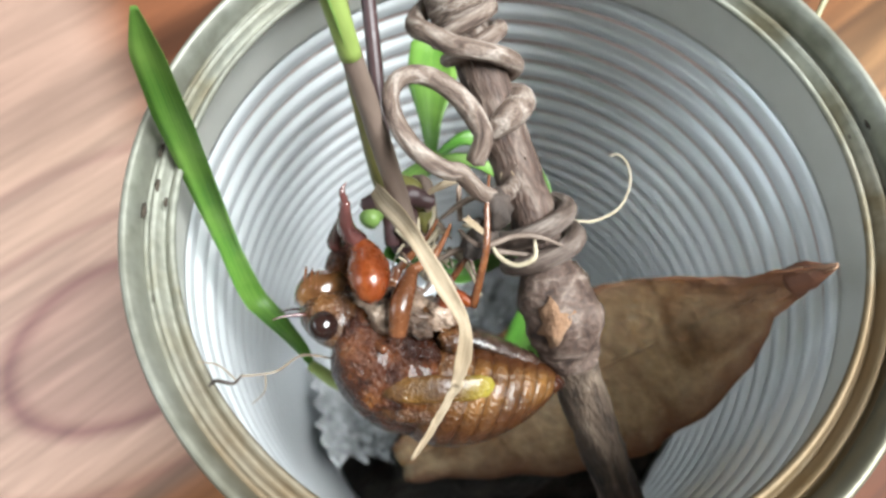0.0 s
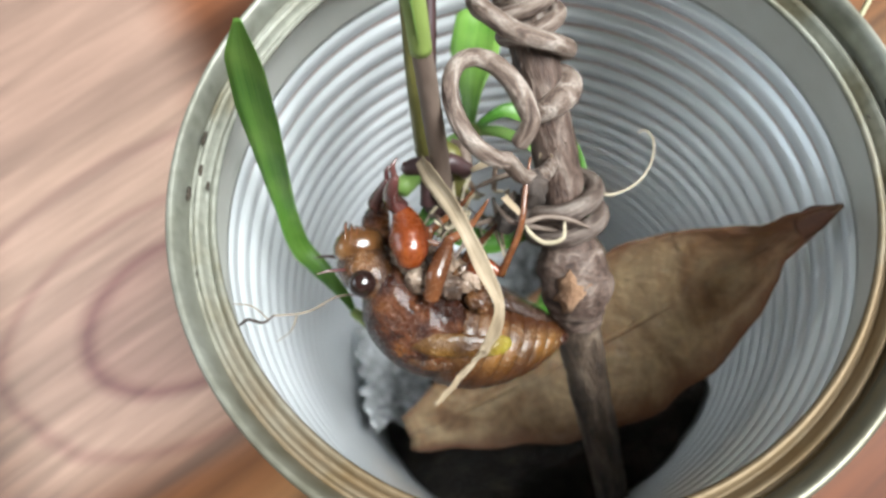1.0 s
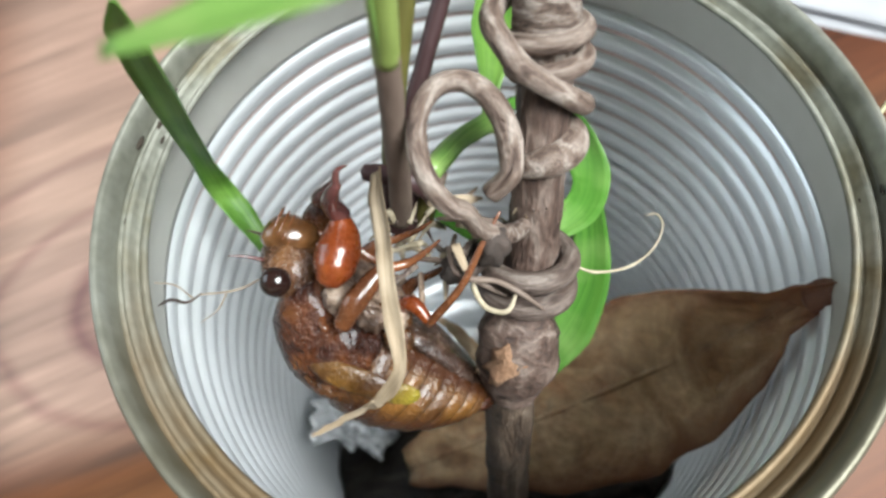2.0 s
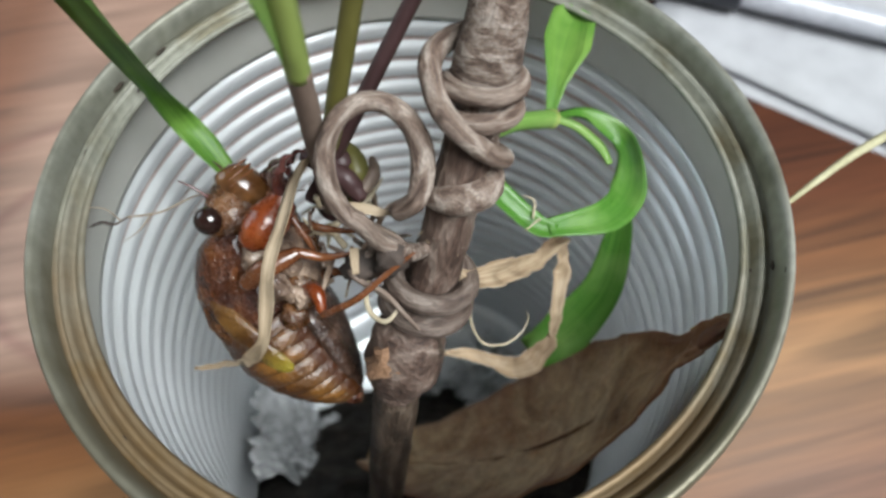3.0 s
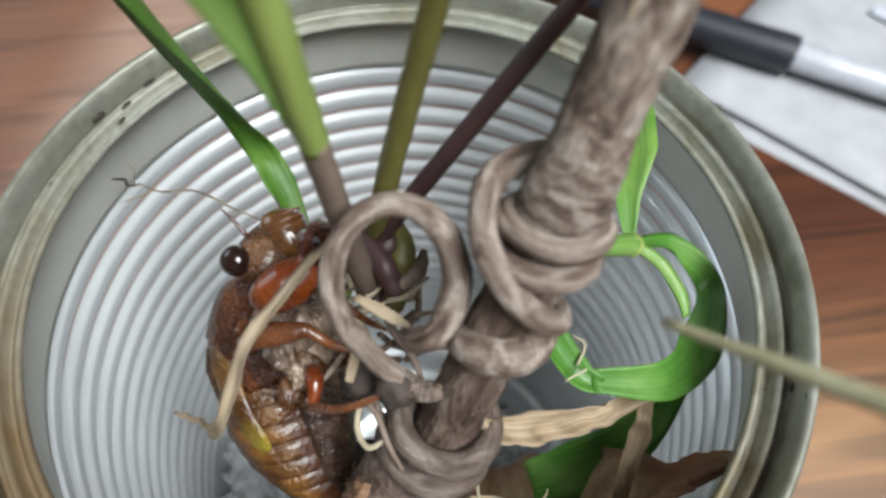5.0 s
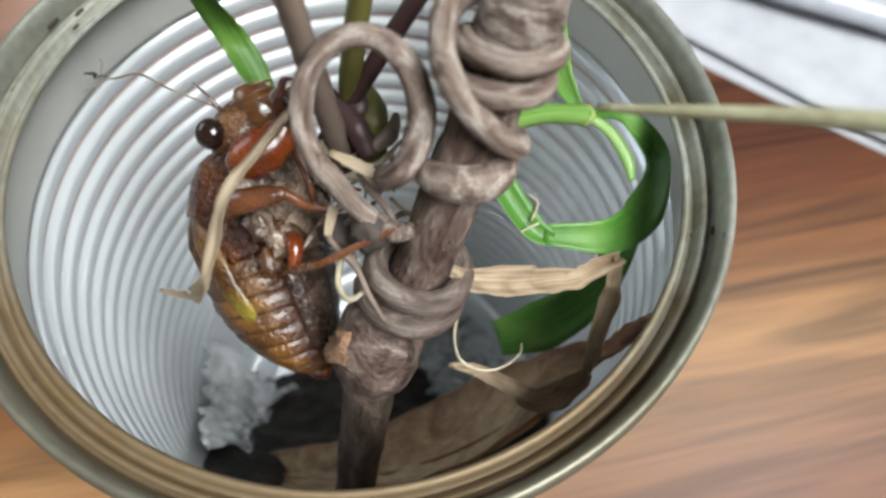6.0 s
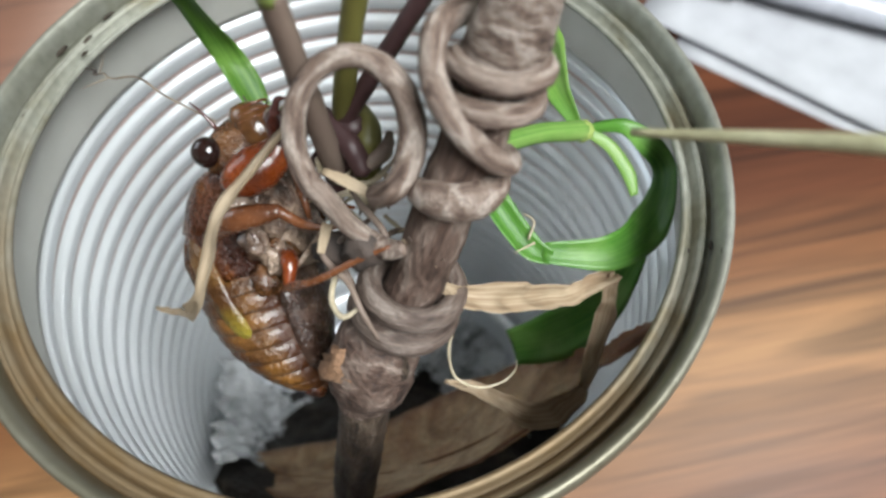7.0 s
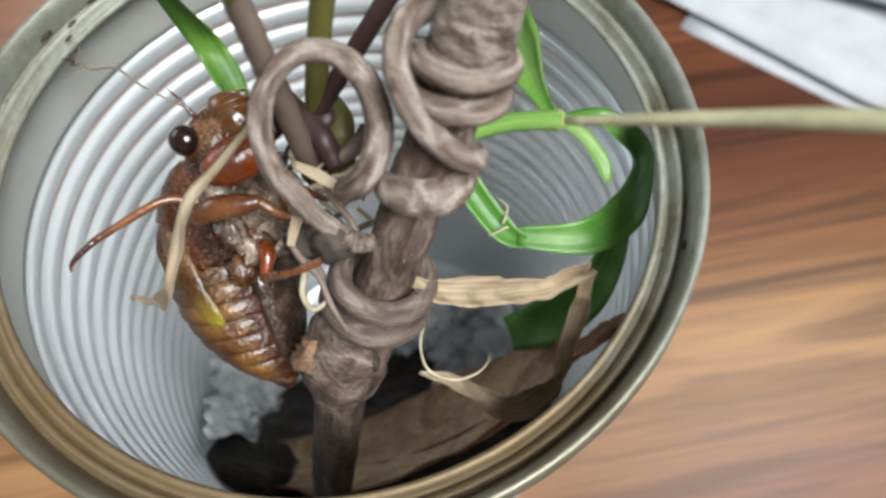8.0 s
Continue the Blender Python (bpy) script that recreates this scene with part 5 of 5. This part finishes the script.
leg(["foreleg", "tibia", "claw"], [MAT_SHELL, MAT_CLAW, MAT_CLAW], [[0.9, 1.5, 1.7, 1.3, 0.7], [0.9, 0.85, 0.6, 0.35], [0.3, 0.25, 0.08]],
    [[local(-8.0, -2.2, 110.6), local(-6.6, -1.6, 112.2), local(-5.2, -1.0, 113.6), local(-4.0, -1.2, 115.0), local(-3.4, -1.8, 116.2)],
     [local(-3.6, -1.6, 116.0), local(-4.2, -2.0, 117.6), local(-3.4, -3.0, 119.2), local(-2.6, -3.8, 120.4)], [local(-2.7, -3.7, 120.2), local(-2.0, -3.6, 121.2), local(-1.2, -4.0, 121.4)]])
# middle legs
leg(["middle_leg", "tibia"], [MAT_LEG, MAT_LEG], [[0.9, 1.15, 1.0, 0.6], [0.55, 0.42, 0.3, 0.12]],
    [[local(-10.2, -10.8, 112.4), local(-8.4, -11.0, 114.2), local(-6.2, -10.8, 114.8), local(-4.4, -10.6, 115.2)], [local(-4.6, -10.6, 115.2), local(-2.4, -11.6, 114.6), local(-0.6, -12.4, 115.4), local(0.8, -13.0, 116.4)]])
leg(["middle_leg", "tibia"], [MAT_LEG, MAT_LEG], [[0.9, 1.1, 0.9, 0.55], [0.5, 0.4, 0.28, 0.12]],
    [[local(-7.0, -6.0, 107.5), local(-5.2, -5.6, 109.4), local(-3.6, -5.8, 111.0), local(-2.4, -6.4, 112.2)], [local(-2.6, -6.3, 112.0), local(-1.0, -8.0, 113.2), local(0.8, -9.4, 114.2), local(2.0, -10.4, 115.4)]])
# hind legs
leg(["hind_leg", "tibia"], [MAT_FEMUR, MAT_LEG], [[0.6, 0.85, 0.8, 0.5], [0.45, 0.36, 0.30, 0.14]],
    [[local(-5.6, -11.8, 107.8), local(-4.6, -12.4, 110.2), local(-4.0, -13.6, 111.2), local(-4.0, -15.4, 110.4)], [local(-4.2, -15.6, 110.2), local(-0.7, -17.0, 114.7), local(2.6, -16.5, 117.1), local(5.5, -16.0, 118.7)]])
leg(["hind_leg", "tibia"], [MAT_LEG, MAT_LEG], [[0.6, 0.8, 0.7, 0.45], [0.4, 0.35, 0.3, 0.12]],
    [[local(-4.4, -9.8, 104.5), local(-3.0, -9.6, 106.5), local(-2.0, -10.2, 108.2), local(-1.4, -11.0, 109.4)], [local(-1.5, -10.9, 109.2), local(0.4, -12.2, 110.4), local(2.0, -13.2, 111.6), local(3.4, -14.2, 112.6)]])
# the free leg that stretches out late on: shoulder at its own origin
SHOULDER = Vector((6.0, -4.6, 0.4))
free_leg = part("swinging_leg", tube([(-0.6, 0.9, -0.6), (0, 0, 0), (0.7, -1.3, 1.5), (0.6, -2.4, 2.6), (-0.4, -4.4, 4.9), (-1.3, -6.1, 6.8)], [0.45, 0.5, 0.48, 0.42, 0.38, 0.34], 34, 10, 0.05), MAT_LEG, nymph, "slender reddish leg")
part("tarsus", tube([(-1.3, -6.1, 6.8), (-2.2, -7.2, 7.9), (-2.9, -7.8, 8.5), (-3.5, -8.0, 8.5)], [0.36, 0.3, 0.2, 0.08], 14, 8), MAT_CLAW, free_leg, "dark hooked foot")
free_leg.location = SHOULDER * K


# ---- movement ----
STICK_ROWS = [
    (0.0, -8.39, 7.99, -10.83, -26.29, 13.21, 29.48),
    (0.5, -7.44, 10.44, -12.35, -19.88, 10.16, 29.7),
    (1.0, -6.6, 9.18, -10.92, -12.32, 10.06, 30.61),
    (1.5, -5.82, 6.33, -9.36, -7.86, 6.78, 28.94),
    (2.0, -7.14, 4.91, -6.89, -4.21, 5.73, 24.22),
    (3.3, -7.22, 4.07, -6.71, 2.28, 0.72, 14.31),
    (3.5, -7.17, 4.39, -7.03, 1.79, 0.04, 12.01),
    (4.0, -7.54, 4.78, -7.48, 3.32, -1.67, 7.47),
    (4.2, -8.0, 5.02, -7.47, -0.32, -0.33, 3.69),
    (5.3, 0.62, -0.08, -4.01, 0.02, -0.38, 0.97),
    (5.5, 0.96, -0.17, -4.07, 0.32, -0.39, 0.75),
    (6.0, -0.18, -0.06, -1.42, -0.15, -1.67, -0.88),
    (6.5, 0.09, -0.62, -1.26, -0.1, -1.07, -0.38),
    (7.0, -0.21, -0.09, -0.98, -0.63, 0.18, -0.36),
    (7.5, 0.83, -0.57, -1.8, -0.83, 1.82, 0.48),
    (8.0, -0.16, -0.13, -0.6, -2.13, 1.08, 0.34),
]
CURL_ROWS = [
    (0.0, -26.17, 6.2, -9.97, -18.22, -6.09, 8.48),
    (1.0, -24.79, 5.73, -8.16, -16.64, -5.45, 5.26),
    (1.5, -23.94, 4.2, -6.53, -12.86, -3.1, 6.61),
    (2.0, -19.47, 3.78, -2.47, -11.7, 1.99, 21.59),
    (2.6, -9.45, 5.97, -3.63, -12.42, 0.64, 16.95),
    (3.3, -5.75, 7.14, -4.58, -12.38, -0.12, 12.24),
    (3.5, -5.89, 6.58, -4.06, -11.07, -0.59, 14.73),
    (4.0, -4.87, 6.66, -5.23, -16.5, -9.27, 6.53),
    (4.2, -5.08, 4.21, -4.06, -16.14, -11.49, 3.69),
    (5.5, 1.00, -1.37, -2.24, -1.09, 12.45, 7.07),
    (6.0, 0.37, -0.17, -2.53, -3.74, 2.57, 0.67),
    (6.5, 0.47, -0.77, -1.84, -0.41, 0.13, -0.28),
    (8.0, 0.60, 1.6, -4.11, -4.06, -6.67, -2.15),
]
BLADE_ROWS = [
    (0.0, -18.2, -0.01, -10.56, -40.5, 5.75, -10.46),
    (0.5, -15.61, 2.26, -13.65, -38.31, 10.32, -7.42),
    (1.0, -15.16, 0.59, -15.98, -27.56, 12.65, -7.98),
    (1.5, -15.14, -0.31, -16.35, -12.02, 12.89, -4.79),
    (2.0, -15.66, 1.97, -14.87, -4.99, 11.44, -0.62),
] + [r for r in STICK_ROWS if r[0] > 3]
LEAF_ROWS = [
    (0.0, -1.71, -3.58, 1.61, 6.8, -11.97, 3.11, 0),
    (0.5, -2.36, -4.84, 1.07, 3.12, -8.19, 0.08, 0),
    (1.0, -0.77, -1.17, -1.6, -0.69, 0.48, -0.8, 0),
    (1.5, 1.1, -0.86, -2.11, 3.72, -2.71, 5.13, 0),
    (2.0, 5.41, -1.6, -2.59, 10.49, -9.18, 17.65, -12),
    (2.6, 5.43, -2.65, -1.06, 11.11, -10.29, 28.03, -50),
    (3.3, 7.6, -5.8, 2.2, 8.0, -17.0, 42.0, -82.0),
    (3.5, 7.37, -6.53, 2.29, 7.86, -15.93, 44.21, -81.7),
    (4.0, 7.68, -4.28, 1.19, 9.21, -19.87, 39.68, -83.6),
    (4.2, 7.2, -4.5, 1.1, 9.8, -18.2, 39.8, -83.3),
    (5.5, 2.02, -7.63, 0.65, 14.7, -4.26, 41.28, -81.32),
    (6.0, 1.45, -8.99, -2.25, 9.9, 2.18, 36.3, -82.46),
    (6.5, 1.77, -8.84, -4.3, 10.7, 1.22, 37.17, -82.38),
    (7.0, 0.73, -6.62, -4.34, 13.04, 4.16, 36.88, -81.58),
    (8.0, 1.73, -7.07, -6.32, 11.09, 4.84, 38.88, -81.6),
]


def about(pivot, row):
    """A row's shift (mm) and turn (degrees) about a pivot."""
    return Matrix.Translation(pivot) @ pose(row[1] * K, row[2] * K, row[3] * K, *row[4:7]) @ Matrix.Translation(-pivot)


def span(a, b):
    """The pose of a rod that starts at a (mm) and points to b."""
    a, b = Vector(a) * K, Vector(b) * K
    return Matrix.Translation(a) @ (b - a).to_track_quat("X", "Z").to_matrix().to_4x4()


def motions():
    turn = [(0.0, -52), (1.5, -52), (2.0, -56), (3.3, -40), (4.2, -36), (5.5, 4), (6.0, 14), (8.0, 14)]
    walk(upper_leaf, [(t, Matrix.Rotation(radians(a), 4, Vector((-0.22, -0.69, 0.69)))) for t, a in turn])
    lift = [(0.0, 10), (1.0, 20), (1.5, 9), (2.0, 5.5), (2.6, 18), (3.3, 70), (8.0, 70)]
    walk(side_leaf, [(t, Matrix.Translation(HINGE - SB) @ Matrix.Rotation(radians(a), 4, Vector((-0.57, 0.82, 0)))) for t, a in lift])
    for ob, base in ((stick, BASE), (shoots, SB), (straw2, S2)):
        walk(ob, [(r[0], about(C0, r) @ Matrix.Translation(base)) for r in STICK_ROWS])
    droop = []
    for r in STICK_ROWS:
        k = max(0.0, min(1.0, (3.3 - r[0]) / 1.6))
        droop.append((r[0], about(C0, r) @ Matrix.Translation(S1 + Vector((-0.002, 0.001, -0.003)) * k) @ Matrix.Rotation(radians(-64 * k), 4, Vector((-0.35, -0.68, 0.65)))))
    walk(straw, droop)
    walk(blade, [(r[0], about(C0, r) @ Matrix.Translation(GB)) for r in BLADE_ROWS])
    walk(root, [(r[0], about(C0, r) @ Matrix.Translation(R1) @ Matrix.Rotation(radians(65 * max(0.0, min(1.0, (r[0] - 2.0) / 1.3))), 4, Vector((0, 1, 0)))) for r in STICK_ROWS])
    walk(curl, [(r[0], about(Vector((0.0243, -0.0005, 0.1038)), r) @ Matrix.Translation(CB)) for r in CURL_ROWS])
    walk(leaf, [(r[0], about(LP, r) @ Matrix.Translation(LP) @ Matrix.Rotation(radians(r[7]), 4, Vector((0.617, -0.047, 0.786)))) for r in LEAF_ROWS])
    MID, TOWARD = Vector((-0.0065, -0.0115, 0.107)), Vector((-0.35, -0.68, 0.65))
    NECK = Vector((-0.0105, -0.0050, 0.1135))
    rows = []
    for r in STICK_ROWS:
        late = max(0.0, (r[0] - 7.0))
        lean = 8.0 * max(0.0, min(1.0, (3.3 - r[0]) / 1.3))
        tilt = Matrix.Translation(MID) @ Matrix.Rotation(radians(lean), 4, TOWARD) @ Matrix.Translation(-MID)
        tilt = Matrix.Translation(NECK) @ Matrix.Rotation(radians(-6.5 * late), 4, TOWARD) @ Matrix.Translation(-NECK) @ tilt
        rows.append((r[0], about(C0, r) @ tilt @ NYMPH @ pose(0.0116, 0, 0) @ pose(0, 0, 0, 4 * late, -5 * late, 0) @ pose(-0.0116, 0, 0)))
    walk(nymph, rows)
    walk(thread, [(t, span(a, b)) for t, a, b in (
        (0.0, (-33.0, -5.4, 110.6), (-25.9, -4.2, 98.0)), (0.5, (-33.4, -0.7, 106.0), (-24.5, -1.0, 96.7)), (1.0, (-33.3, -1.6, 107.4), (-24.2, -1.5, 99.3)), (1.5, (-32.7, -4.7, 108.4), (-24.8, -1.5, 102.4)),
        (2.0, (-31.8, -5.2, 109.0), (-23.1, -3.3, 103.9)), (3.5, (-33.1, -3.7, 106.9), (-22.4, 1.7, 105.4)), (4.0, (-33.1, -4.3, 107.6), (-23.4, 2.2, 104.6)), (5.5, (-30.7, 12.9, 103.8), (-11.9, 1.1, 108.7)),
        (6.5, (-31.2, 8.7, 104.8), (-13.2, 0.4, 111.5)), (7.0, (-30.8, 12.4, 107.0), (-12.9, 1.1, 111.8)), (8.0, (-31.1, 11.4, 107.3), (-12.5, 0.9, 111.9)))])
    scrap, at = FILMS[0]
    walk(scrap, [(t, pose(0, 0, 0.001 * h, 0, 0, a) @ Matrix.Translation(at)) for t, h, a in ((0.0, 0, 0), (2.0, 0, 0), (3.3, 6, 26), (8.0, 6, 26))])
    s = SHOULDER * K
    fold = [(0.0, 150), (6.9, 150), (7.2, 105), (7.4, 60), (7.6, 30), (8.0, 0)]
    walk(free_leg, [(t, Matrix.Translation(s) @ Matrix.Rotation(radians(-a), 4, Vector((1, 0, 0)))) for t, a in fold])
    walk(stalk, [(0.0, span((38.2, 1.7, 106.8), (59.5, 15.9, 116.8))), (2.0, span((41.0, -1.4, 104.3), (63.1, 11.6, 107.9))), (3.3, span((41.9, 0.2, 99.3), (61.8, 12.9, 97.5))), (3.7, span((42.7, -1.1, 98.2), (61.6, 8.6, 96.4))), (3.85, span((29.6, 0.4, 109.1), (44.5, -1.4, 117.3))),
                 (4.0, span((9.4, -14.1, 130.6), (18.2, -21.6, 138.6))), (4.2, span((9.0, -12.9, 130.9), (19.4, -18.9, 138.9))), (5.5, span((20.6, -18.2, 129.8), (25.7, -26.9, 137.9))), (6.0, span((17.6, -14.5, 130.2), (27.9, -22.3, 138.1))),
                 (6.5, span((19.7, -14.6, 130.1), (30.1, -22.5, 138.1))), (7.5, span((21.2, -14.7, 130.2), (31.1, -22.5, 138.1))), (8.0, span((19.5, -14.1, 131.6), (31.7, -20.7, 139.9)))])


motions()
